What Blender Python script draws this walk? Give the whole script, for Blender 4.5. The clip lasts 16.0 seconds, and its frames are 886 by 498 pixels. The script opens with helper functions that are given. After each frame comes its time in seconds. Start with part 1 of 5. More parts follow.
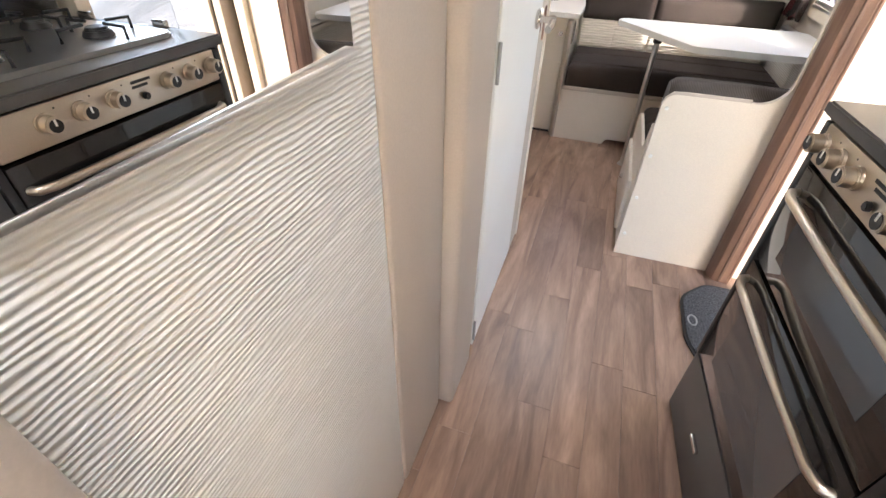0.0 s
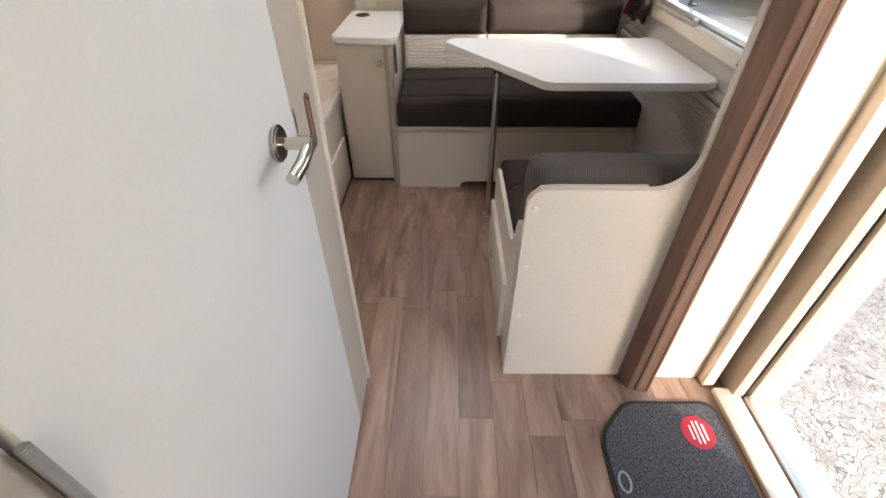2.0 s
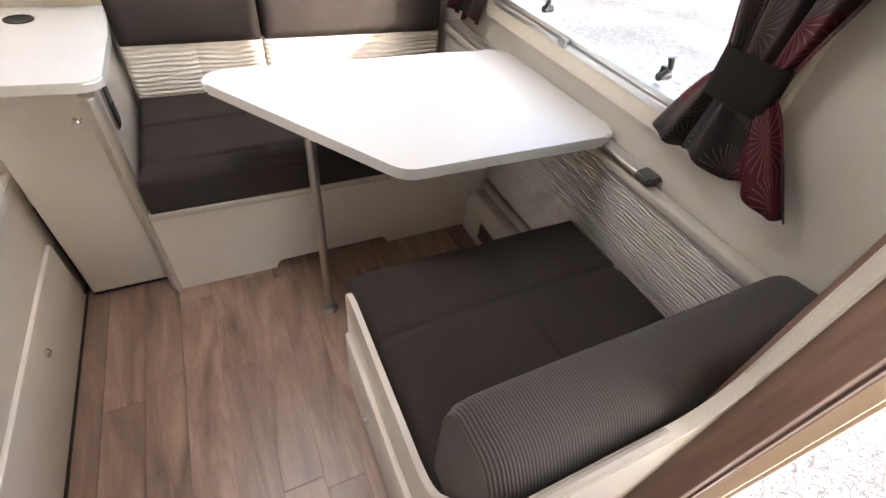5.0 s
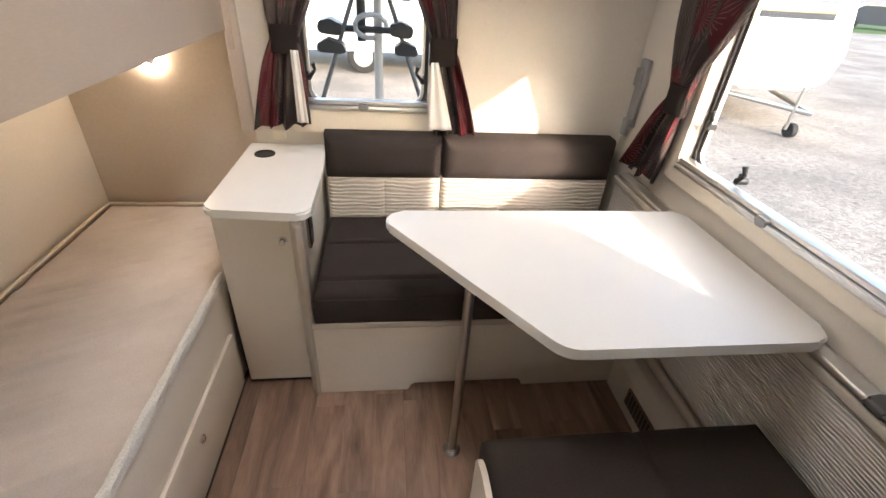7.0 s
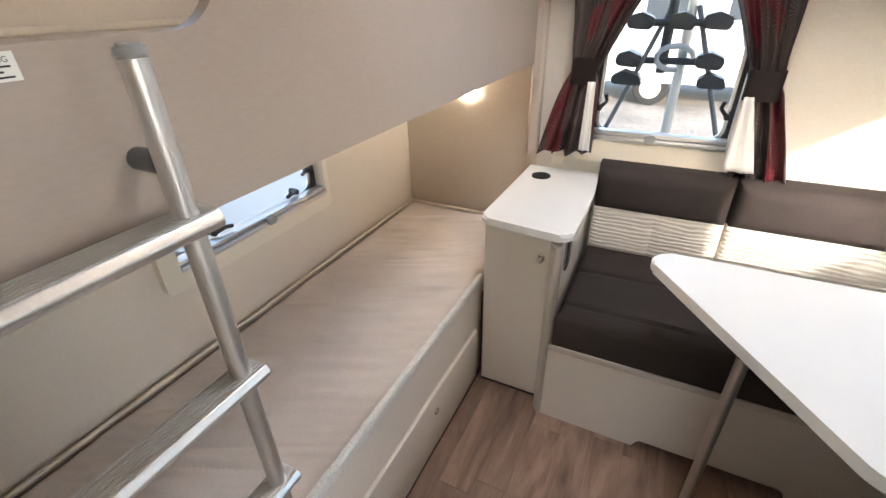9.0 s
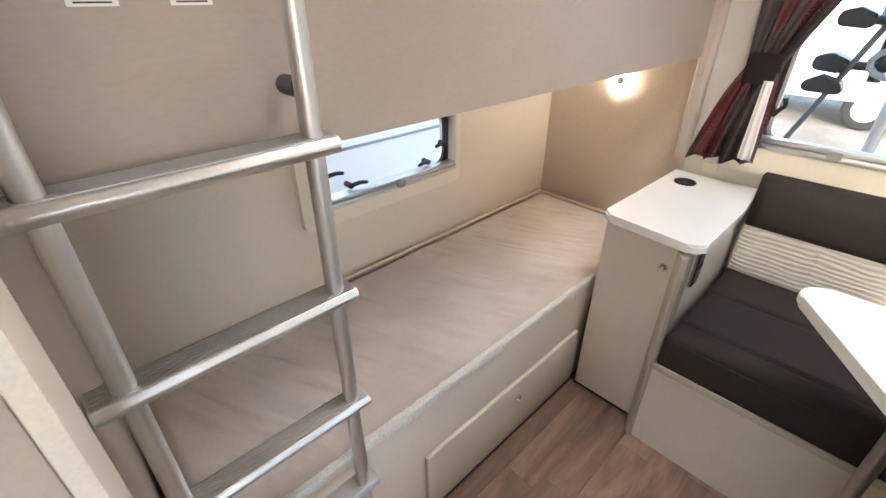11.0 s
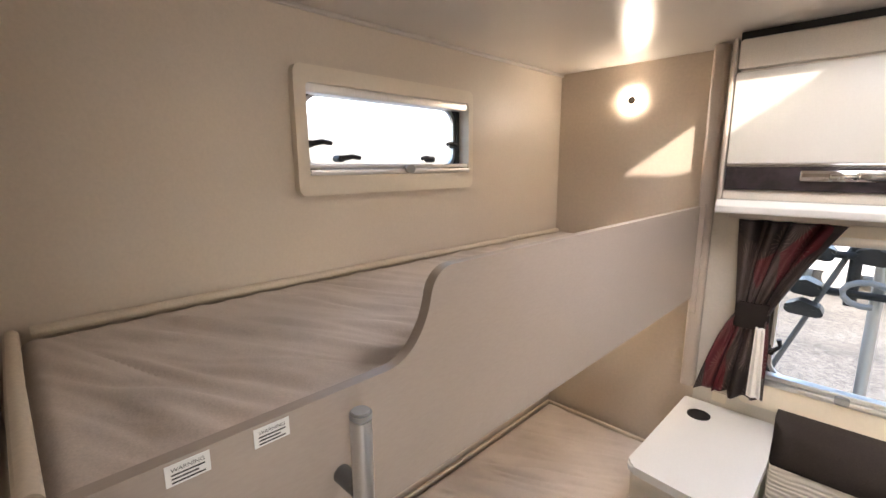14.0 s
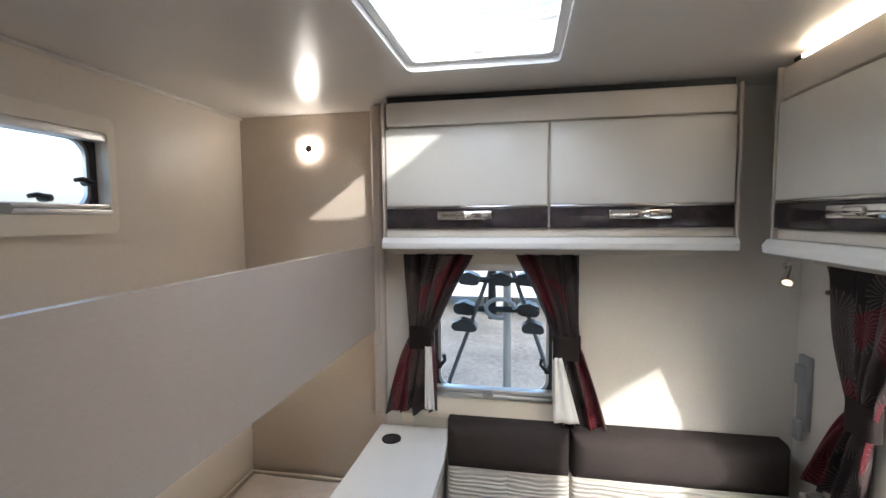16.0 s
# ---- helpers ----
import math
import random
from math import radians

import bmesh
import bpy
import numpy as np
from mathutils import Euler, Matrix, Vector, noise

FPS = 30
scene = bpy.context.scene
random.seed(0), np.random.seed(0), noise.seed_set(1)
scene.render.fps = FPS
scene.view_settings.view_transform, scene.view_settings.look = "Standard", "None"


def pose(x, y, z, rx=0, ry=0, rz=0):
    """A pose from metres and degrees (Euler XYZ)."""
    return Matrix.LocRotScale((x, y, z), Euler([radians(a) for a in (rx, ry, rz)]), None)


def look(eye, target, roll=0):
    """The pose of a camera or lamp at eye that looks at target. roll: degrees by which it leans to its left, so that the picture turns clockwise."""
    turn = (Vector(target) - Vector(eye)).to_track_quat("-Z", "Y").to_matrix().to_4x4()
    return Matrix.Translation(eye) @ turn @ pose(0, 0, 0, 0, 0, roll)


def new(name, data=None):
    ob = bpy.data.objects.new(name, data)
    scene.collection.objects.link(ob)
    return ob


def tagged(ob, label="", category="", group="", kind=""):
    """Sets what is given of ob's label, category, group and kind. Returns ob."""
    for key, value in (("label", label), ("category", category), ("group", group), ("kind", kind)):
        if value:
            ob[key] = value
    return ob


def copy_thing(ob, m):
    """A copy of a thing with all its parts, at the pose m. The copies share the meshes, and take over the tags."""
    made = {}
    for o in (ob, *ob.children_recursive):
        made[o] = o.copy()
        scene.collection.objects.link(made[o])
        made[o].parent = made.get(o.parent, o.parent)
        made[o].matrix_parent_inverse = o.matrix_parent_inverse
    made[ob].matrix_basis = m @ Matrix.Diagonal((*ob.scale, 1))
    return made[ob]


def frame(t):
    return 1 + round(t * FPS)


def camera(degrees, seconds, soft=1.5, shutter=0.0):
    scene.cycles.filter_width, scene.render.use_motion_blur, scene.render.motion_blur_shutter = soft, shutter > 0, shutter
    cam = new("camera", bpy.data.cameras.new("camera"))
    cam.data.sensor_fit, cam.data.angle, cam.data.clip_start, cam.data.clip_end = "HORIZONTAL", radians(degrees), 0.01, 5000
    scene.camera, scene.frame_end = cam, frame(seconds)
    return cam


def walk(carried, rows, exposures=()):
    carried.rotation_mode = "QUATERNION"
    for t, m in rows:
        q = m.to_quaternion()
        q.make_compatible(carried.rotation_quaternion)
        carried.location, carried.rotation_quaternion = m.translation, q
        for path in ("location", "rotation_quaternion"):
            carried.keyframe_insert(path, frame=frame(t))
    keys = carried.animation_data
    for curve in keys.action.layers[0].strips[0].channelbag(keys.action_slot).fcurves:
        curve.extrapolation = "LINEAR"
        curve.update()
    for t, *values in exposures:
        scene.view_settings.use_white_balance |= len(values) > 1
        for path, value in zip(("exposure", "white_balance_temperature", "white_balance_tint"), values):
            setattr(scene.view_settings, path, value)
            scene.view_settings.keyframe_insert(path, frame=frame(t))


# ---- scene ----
cam = camera(90.1, 16.0)
EXPOSURES = [(0.0, 3.0, 6450, 14), (0.5, 2.98, 6700, 16), (1.5, 2.87, 6550, 18), (2.0, 2.62, 6600, 14), (2.5, 2.21, 6500, 14), (3.0, 2.08, 6250, 14), (3.5, 2.42, 6150, 14), (6.0, 3.12, 6800, 14), (7.0, 2.74, 6950, 15), (8.5, 2.8, 6450, 13), (9.5, 2.85, 6350, 12), (12.0, 3.0, 6600, 13), (13.5, 2.7, 6800, 16), (15.0, 2.54, 6250, 13), (16.0, 2.11, 5750, 9)]
PATH = [
    (0, (0.066, 1.056, 1.227), (-0.438, 2.554, 0.001), 1.4),
    (0.5, (0.123, 1.283, 1.234), (-0.33, 2.753, -0.044), -1.6),
    (1, (0.155, 1.451, 1.242), (-0.213, 2.918, -0.067), -2.4),
    (1.5, (0.101, 1.675, 1.252), (-0.025, 3.188, -0.05), -1.4),
    (2, (0.107, 1.928, 1.263), (0.082, 3.475, -0.005), -0.2),
    (2.5, (0.168, 2.182, 1.271), (0.213, 3.733, 0.009), 0.7),
    (3, (0.164, 2.412, 1.258), (0.472, 3.928, -0.008), 2.0),
    (3.5, (0.161, 2.606, 1.245), (0.7, 4.007, -0.076), 2.9),
    (3.7, (0.097, 2.601, 1.277), (0.785, 3.912, -0.067), 4.9),
    (5.8, (0.155, 2.82, 1.282), (0.879, 4.059, -0.112), 8.6),
    (6, (0.149, 2.821, 1.289), (0.78, 4.163, -0.053), 7.8),
    (6.5, (0.105, 2.853, 1.331), (0.475, 4.43, 0.157), 6.3),
    (7, (0.098, 2.876, 1.356), (0.339, 4.545, 0.281), 4.0),
    (7.5, (0.07, 2.882, 1.379), (-0.07, 4.604, 0.372), 1.2),
    (8, (0.081, 2.867, 1.374), (-0.484, 4.497, 0.363), 0.1),
    (8.5, (0.09, 2.84, 1.37), (-0.699, 4.361, 0.338), -0.6),
    (9, (0.053, 2.841, 1.363), (-0.741, 4.385, 0.369), -1.5),
    (9.5, (0.05, 2.842, 1.324), (-0.986, 4.219, 0.309), -1.7),
    (9.7, (0.067, 2.843, 1.309), (-1.051, 4.129, 0.263), -2.0),
    (11.8, (0.122, 2.824, 1.359), (-1.172, 4.048, 0.448), 0.7),
    (12, (0.118, 2.818, 1.398), (-1.188, 4.059, 0.529), 0.5),
    (12.5, (0.091, 2.812, 1.476), (-1.236, 4.089, 0.694), 0.5),
    (13, (0.061, 2.821, 1.532), (-1.279, 4.126, 0.824), 0.5),
    (13.5, (0.029, 2.827, 1.591), (-1.345, 4.175, 1.046), 0.0),
    (14, (0.022, 2.831, 1.612), (-1.366, 4.222, 1.241), -0.3),
    (14.5, (0.032, 2.824, 1.611), (-1.297, 4.288, 1.311), -0.7),
    (15, (0.067, 2.873, 1.603), (-1.054, 4.512, 1.368), -1.1),
    (15.5, (0.105, 2.91, 1.601), (-0.677, 4.744, 1.443), -1.1),
    (16, (0.137, 2.926, 1.573), (-0.221, 4.889, 1.43), -0.5),
]
walk(cam, [(t, look(eye, target, roll)) for t, eye, target, roll in PATH], EXPOSURES)

# ---- light ----
world = bpy.data.worlds.new("sky")
scene.world = world
world.use_nodes = True
wn = world.node_tree.nodes
sky = wn.new("ShaderNodeTexSky")
sky.sky_type, sky.sun_disc = 'NISHITA', False
SUN_WAY = Vector((-0.55, 0.835, -0.405)).normalized()
sky.sun_elevation = math.asin(-SUN_WAY.z)
sky.sun_rotation = math.atan2(-SUN_WAY.x, -SUN_WAY.y)
wn["Background"].inputs["Strength"].default_value = 0.15
world.node_tree.links.new(sky.outputs[0], wn["Background"].inputs["Color"])
sun_data = bpy.data.lights.new("sun", 'SUN')
sun_data.energy, sun_data.angle, sun_data.color = 0.9, radians(1.0), (1.0, 0.93, 0.82)
sun = new("sun", sun_data)
sun.matrix_world = look((6, -6, 4), Vector((6, -6, 4)) + SUN_WAY)



def sky_lamp(name, eye, toward, wide, deep, watts):
    """An area lamp added at an opening to boost its daylight."""
    data = bpy.data.lights.new(name, 'AREA')
    data.shape, data.size, data.size_y = 'RECTANGLE', wide, deep
    data.energy, data.color = watts, (1.0, 0.97, 0.93)
    lamp = new(name, data)
    lamp.matrix_world = look(eye, toward)


# extra fill on top of the sky, lifts floor, bunks and jamb
sky_lamp("skylight_daylight", (0.022, 3.845, 2.14), (0.022, 3.846, 0), 0.38, 0.62, 1.0)
# fill lamp in the added roof vent, brightens the passage floor and panel
sky_lamp("kitchen_vent_daylight", (0.25, 0.95, 2.19), (0.25, 0.951, 0), 0.38, 0.38, 1.1)
sky_lamp("doorway_daylight", (1.16, 2.45, 1.44), (0, 2.45, 1.3), 0.5, 0.62, 0.45)


# ---- materials ----
def material(name, color, rough=0.5, metal=0.0, grain=0.0, scale=40.0, stain=0.0, stain_scale=3.0, bump=0.0, bump_scale=0.0, stretch=(1, 1, 1), coat=0.0, sheen=0.0, specular=0.5):
    m = bpy.data.materials.new(name)
    m.use_nodes = True
    n, l = m.node_tree.nodes, m.node_tree.links
    b = n["Principled BSDF"]
    b.inputs["Roughness"].default_value = rough
    b.inputs["Metallic"].default_value = metal
    b.inputs["Coat Weight"].default_value = coat
    b.inputs["Sheen Weight"].default_value = sheen
    b.inputs["Specular IOR Level"].default_value = specular
    tc = n.new("ShaderNodeTexCoord")
    mp = n.new("ShaderNodeMapping")
    mp.inputs["Scale"].default_value = stretch
    l.new(tc.outputs["Object"], mp.inputs["Vector"])
    base = n.new("ShaderNodeRGB")
    base.outputs[0].default_value = (*color, 1)
    out = base.outputs[0]
    for amount, sc, vec in ((grain, scale, mp.outputs[0]), (stain, stain_scale, tc.outputs["Object"])):
        if amount:
            tex = n.new("ShaderNodeTexNoise")
            tex.inputs["Scale"].default_value = sc
            tex.inputs["Detail"].default_value = 5
            l.new(vec, tex.inputs["Vector"])
            ra = n.new("ShaderNodeMapRange")
            ra.inputs["From Min"].default_value, ra.inputs["From Max"].default_value = 0.3, 0.7
            ra.inputs["To Min"].default_value, ra.inputs["To Max"].default_value = 1 - amount, 1 + amount
            l.new(tex.outputs["Fac"], ra.inputs["Value"])
            mx = n.new("ShaderNodeMix")
            mx.data_type, mx.blend_type = 'RGBA', 'MULTIPLY'
            mx.inputs["Factor"].default_value = 1
            l.new(out, mx.inputs["A"])
            l.new(ra.outputs[0], mx.inputs["B"])
            out = mx.outputs["Result"]
    l.new(out, b.inputs["Base Color"])
    if bump:
        tex = n.new("ShaderNodeTexNoise")
        tex.inputs["Scale"].default_value = bump_scale or scale
        tex.inputs["Detail"].default_value = 4
        l.new(mp.outputs[0], tex.inputs["Vector"])
        bp = n.new("ShaderNodeBump")
        bp.inputs["Strength"].default_value = bump
        bp.inputs["Distance"].default_value = 0.004
        l.new(tex.outputs["Fac"], bp.inputs["Height"])
        l.new(bp.outputs[0], b.inputs["Normal"])
    return m


def ridged(name, low, high, scale, distortion, depth, direction='Z', rough=0.7, detail_scale=2.0, stretch=(1, 1, 1)):
    """Wavy parallel ridges, pressed into a board or woven into cloth, with groove shade put into the colour."""
    m = material(name, high, rough)
    n, l = m.node_tree.nodes, m.node_tree.links
    b = n["Principled BSDF"]
    tc = n.new("ShaderNodeTexCoord")
    mp = n.new("ShaderNodeMapping")
    mp.inputs["Scale"].default_value = stretch
    l.new(tc.outputs["Object"], mp.inputs["Vector"])
    w = n.new("ShaderNodeTexWave")
    w.wave_type, w.bands_direction = 'BANDS', direction
    w.inputs["Scale"].default_value = scale
    w.inputs["Distortion"].default_value = distortion
    w.inputs["Detail"].default_value = 2
    w.inputs["Detail Scale"].default_value = detail_scale
    l.new(mp.outputs[0], w.inputs["Vector"])
    # low colour paints shade into the grooves, on top of the bump
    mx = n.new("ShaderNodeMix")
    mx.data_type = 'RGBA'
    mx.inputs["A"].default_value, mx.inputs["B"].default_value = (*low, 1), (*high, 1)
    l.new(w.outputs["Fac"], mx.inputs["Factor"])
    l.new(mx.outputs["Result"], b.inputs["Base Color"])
    bp = n.new("ShaderNodeBump")
    bp.inputs["Strength"].default_value = 0.9
    bp.inputs["Distance"].default_value = depth
    l.new(w.outputs["Fac"], bp.inputs["Height"])
    l.new(bp.outputs[0], b.inputs["Normal"])
    return m


def wood(name, dark, light, rough=0.4, along='Y', per_object=True):
    """Wood-look: long grain streaks along one axis, each piece with its own tone."""
    m = material(name, light, rough)
    n, l = m.node_tree.nodes, m.node_tree.links
    b = n["Principled BSDF"]
    tc, info = n.new("ShaderNodeTexCoord"), n.new("ShaderNodeObjectInfo")
    add = n.new("ShaderNodeVectorMath")
    add.operation = 'MULTIPLY_ADD'
    l.new(info.outputs["Random"], add.inputs[0])
    add.inputs[1].default_value = (7.3, 13.1, 3.7)
    l.new(tc.outputs["Object"], add.inputs[2])
    mp = n.new("ShaderNodeMapping")
    mp.inputs["Scale"].default_value = {'Y': (1, 0.15, 1), 'Z': (1, 1, 0.07)}[along]
    l.new(add.outputs[0], mp.inputs["Vector"])
    t1, t2 = n.new("ShaderNodeTexNoise"), n.new("ShaderNodeTexNoise")
    t1.inputs["Scale"].default_value, t1.inputs["Detail"].default_value, t1.inputs["Distortion"].default_value = 11, 5, 1.6
    t2.inputs["Scale"].default_value, t2.inputs["Detail"].default_value = 130, 3
    l.new(mp.outputs[0], t1.inputs["Vector"])
    l.new(mp.outputs[0], t2.inputs["Vector"])
    ramp = n.new("ShaderNodeValToRGB")
    ramp.color_ramp.elements[0].position, ramp.color_ramp.elements[1].position = 0.28, 0.70
    ramp.color_ramp.elements[0].color, ramp.color_ramp.elements[1].color = (*dark, 1), (*light, 1)
    l.new(t1.outputs["Fac"], ramp.inputs[0])
    fine = n.new("ShaderNodeMapRange")
    fine.inputs["From Min"].default_value, fine.inputs["From Max"].default_value = 0.3, 0.7
    fine.inputs["To Min"].default_value, fine.inputs["To Max"].default_value = 0.90, 1.08
    l.new(t2.outputs["Fac"], fine.inputs["Value"])
    tone = n.new("ShaderNodeMapRange")
    tone.inputs["To Min"].default_value, tone.inputs["To Max"].default_value = (0.84, 1.11) if per_object else (1, 1)
    l.new(info.outputs["Random"], tone.inputs["Value"])
    mul = n.new("ShaderNodeMath")
    mul.operation = 'MULTIPLY'
    l.new(fine.outputs[0], mul.inputs[0])
    l.new(tone.outputs[0], mul.inputs[1])
    mx = n.new("ShaderNodeMix")
    mx.data_type, mx.blend_type = 'RGBA', 'MULTIPLY'
    mx.inputs["Factor"].default_value = 1
    l.new(ramp.outputs[0], mx.inputs["A"])
    l.new(mul.outputs[0], mx.inputs["B"])
    l.new(mx.outputs["Result"], b.inputs["Base Color"])
    bp = n.new("ShaderNodeBump")
    bp.inputs["Strength"].default_value, bp.inputs["Distance"].default_value = 0.25, 0.001
    l.new(t2.outputs["Fac"], bp.inputs["Height"])
    l.new(bp.outputs[0], b.inputs["Normal"])
    return m


def curtain_cloth(name):
    """Dark brown satin with deep red bands and pale fan drawings."""
    m = material(name, (0.04, 0.03, 0.03), 0.5, specular=0.35)
    n, l = m.node_tree.nodes, m.node_tree.links
    b = n["Principled BSDF"]
    uv = n.new("ShaderNodeTexCoord")
    patch = n.new("ShaderNodeTexVoronoi")
    patch.voronoi_dimensions = '2D'
    patch.inputs["Scale"].default_value = 3.4
    l.new(uv.outputs["UV"], patch.inputs["Vector"])
    pick = n.new("ShaderNodeSeparateColor")
    l.new(patch.outputs["Color"], pick.inputs[0])
    ramp = n.new("ShaderNodeValToRGB")
    cr = ramp.color_ramp
    cr.interpolation = 'CONSTANT'
    cr.elements[0].position, cr.elements[0].color = 0.0, (0.026, 0.018, 0.018, 1)
    cr.elements[1].position, cr.elements[1].color = 0.72, (0.085, 0.008, 0.013, 1)
    e = cr.elements.new(0.45)
    e.color = (0.048, 0.034, 0.032, 1)
    l.new(pick.outputs[0], ramp.inputs[0])
    vo = n.new("ShaderNodeTexVoronoi")
    vo.voronoi_dimensions = '2D'
    vo.inputs["Scale"].default_value = 4.2
    l.new(uv.outputs["UV"], vo.inputs["Vector"])
    sc = n.new("ShaderNodeVectorMath")
    sc.operation = 'SCALE'
    sc.inputs["Scale"].default_value = 1.0
    l.new(uv.outputs["UV"], sc.inputs[0])
    sub = n.new("ShaderNodeVectorMath")
    sub.operation = 'SUBTRACT'
    l.new(sc.outputs[0], sub.inputs[0])
    l.new(vo.outputs["Position"], sub.inputs[1])
    s2 = n.new("ShaderNodeSeparateXYZ")
    l.new(sub.outputs[0], s2.inputs[0])
    at = n.new("ShaderNodeMath")
    at.operation = 'ARCTAN2'
    l.new(s2.outputs[0], at.inputs[0])
    l.new(s2.outputs[1], at.inputs[1])
    mu = n.new("ShaderNodeMath")
    mu.operation = 'MULTIPLY'
    mu.inputs[1].default_value = 26
    l.new(at.outputs[0], mu.inputs[0])
    si = n.new("ShaderNodeMath")
    si.operation = 'SINE'
    l.new(mu.outputs[0], si.inputs[0])
    gt = n.new("ShaderNodeMath")
    gt.operation = 'GREATER_THAN'
    gt.inputs[1].default_value = 0.8
    l.new(si.outputs[0], gt.inputs[0])
    near = n.new("ShaderNodeMath")
    near.operation = 'LESS_THAN'
    near.inputs[1].default_value = 0.46
    l.new(vo.outputs["Distance"], near.inputs[0])
    both = n.new("ShaderNodeMath")
    both.operation = 'MULTIPLY'
    l.new(gt.outputs[0], both.inputs[0])
    l.new(near.outputs[0], both.inputs[1])
    soft = n.new("ShaderNodeMath")
    soft.operation = 'MULTIPLY'
    soft.inputs[1].default_value = 0.38
    l.new(both.outputs[0], soft.inputs[0])
    mx = n.new("ShaderNodeMix")
    mx.data_type = 'RGBA'
    mx.inputs["B"].default_value = (0.28, 0.22, 0.19, 1)
    l.new(soft.outputs[0], mx.inputs["Factor"])
    l.new(ramp.outputs[0], mx.inputs["A"])
    l.new(mx.outputs["Result"], b.inputs["Base Color"])
    return m


def cracked(name, color, crack):
    """Weathered concrete with a net of fine dark cracks."""
    m = material(name, color, 0.9, grain=0.25, scale=14, stain=0.3, stain_scale=0.9, bump=0.4, bump_scale=60)
    n, l = m.node_tree.nodes, m.node_tree.links
    b = n["Principled BSDF"]
    base = b.inputs["Base Color"].links[0].from_socket
    tc, nz = n.new("ShaderNodeTexCoord"), n.new("ShaderNodeTexNoise")
    nz.inputs["Scale"].default_value, nz.inputs["Detail"].default_value = 5, 4
    l.new(tc.outputs["Object"], nz.inputs["Vector"])
    add = n.new("ShaderNodeVectorMath")
    add.operation = 'MULTIPLY_ADD'
    add.inputs[1].default_value = (0.35, 0.35, 0)
    l.new(nz.outputs["Color"], add.inputs[0])
    l.new(tc.outputs["Object"], add.inputs[2])
    vo = n.new("ShaderNodeTexVoronoi")
    vo.feature = 'DISTANCE_TO_EDGE'
    vo.inputs["Scale"].default_value = 27
    l.new(add.outputs[0], vo.inputs["Vector"])
    ra = n.new("ShaderNodeMapRange")
    ra.inputs["From Min"].default_value, ra.inputs["From Max"].default_value = 0.01, 0.07
    l.new(vo.outputs["Distance"], ra.inputs["Value"])
    mx = n.new("ShaderNodeMix")
    mx.data_type = 'RGBA'
    mx.inputs["A"].default_value = (*crack, 1)
    l.new(ra.outputs[0], mx.inputs["Factor"])
    l.new(base, mx.inputs["B"])
    l.new(mx.outputs["Result"], b.inputs["Base Color"])
    return m


def glowing(name, color, strength):
    m = bpy.data.materials.new(name)
    m.use_nodes = True
    b = m.node_tree.nodes["Principled BSDF"]
    b.inputs["Base Color"].default_value = (*color, 1)
    b.inputs["Emission Color"].default_value = (*color, 1)
    b.inputs["Emission Strength"].default_value = strength
    return m


def clear(name, color=(0.97, 0.98, 0.98), rough=0.0, ior=1.3):
    m = bpy.data.materials.new(name)
    m.use_nodes = True
    b = m.node_tree.nodes["Principled BSDF"]
    b.inputs["Base Color"].default_value = (*color, 1)
    b.inputs["Transmission Weight"].default_value = 1
    b.inputs["Roughness"].default_value = rough
    b.inputs["IOR"].default_value = ior
    return m


M_WALL = material("cream wall board", (0.68, 0.595, 0.495), 0.42, grain=0.03, scale=160, stain=0.03, stain_scale=1.6, bump=0.05, bump_scale=300)
M_WALL_PALE = material("pale wall board", (0.66, 0.61, 0.54), 0.45, grain=0.03, scale=160, stain=0.03, stain_scale=1.6, bump=0.05, bump_scale=300)
M_BUNK_WALL = material("beige bunk board", (0.59, 0.50, 0.405), 0.38, grain=0.04, scale=90, stain=0.03, bump=0.05, bump_scale=250)
M_CEIL = material("ceiling board", (0.66, 0.61, 0.55), 0.28, grain=0.02, scale=120, stain=0.03, bump=0.03, bump_scale=200)
M_GUARD = material("taupe laminate", (0.385, 0.325, 0.28), 0.36, grain=0.03, scale=260, stain=0.05, stain_scale=2, bump=0.02, bump_scale=500, stretch=(1, 0.3, 1))
M_FURN = material("light beige laminate", (0.73, 0.665, 0.58), 0.42, grain=0.05, scale=300, stain=0.03, bump=0.06, bump_scale=600)
M_FURN_EDGE = material("edge banding", (0.50, 0.44, 0.375), 0.4, grain=0.04, scale=200)
M_POST = material("taupe post", (0.49, 0.42, 0.36), 0.42, grain=0.04, scale=220, stain=0.03)
M_WHITE = material("white gloss laminate", (0.80, 0.79, 0.76), 0.22, grain=0.015, scale=150, stain=0.02)
M_LOCKER = material("pearl locker door", (0.72, 0.69, 0.63), 0.3, grain=0.015, scale=150, stain=0.02)
M_DOOR = material("white door", (0.80, 0.80, 0.78), 0.4, grain=0.015, scale=200, stain=0.02, bump=0.03, bump_scale=400)
M_TABLE = material("white table laminate", (0.80, 0.795, 0.77), 0.40, grain=0.015, scale=200, stain=0.02)
M_FRAMECREAM = material("cream plastic frame", (0.76, 0.68, 0.56), 0.4, grain=0.02, scale=100, stain=0.03)
M_DARK_FABRIC = material("dark upholstery", (0.041, 0.031, 0.0275), 0.85, grain=0.22, scale=420, stain=0.12, stain_scale=5, bump=0.25, bump_scale=700, specular=0.25)
# ridged: the first colour is the painted groove shade, the second the ridge
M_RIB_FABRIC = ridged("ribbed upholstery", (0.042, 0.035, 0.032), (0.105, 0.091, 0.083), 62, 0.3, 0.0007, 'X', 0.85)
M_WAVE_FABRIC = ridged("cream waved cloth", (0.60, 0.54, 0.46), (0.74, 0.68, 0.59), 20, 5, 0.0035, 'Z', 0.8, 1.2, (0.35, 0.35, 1))
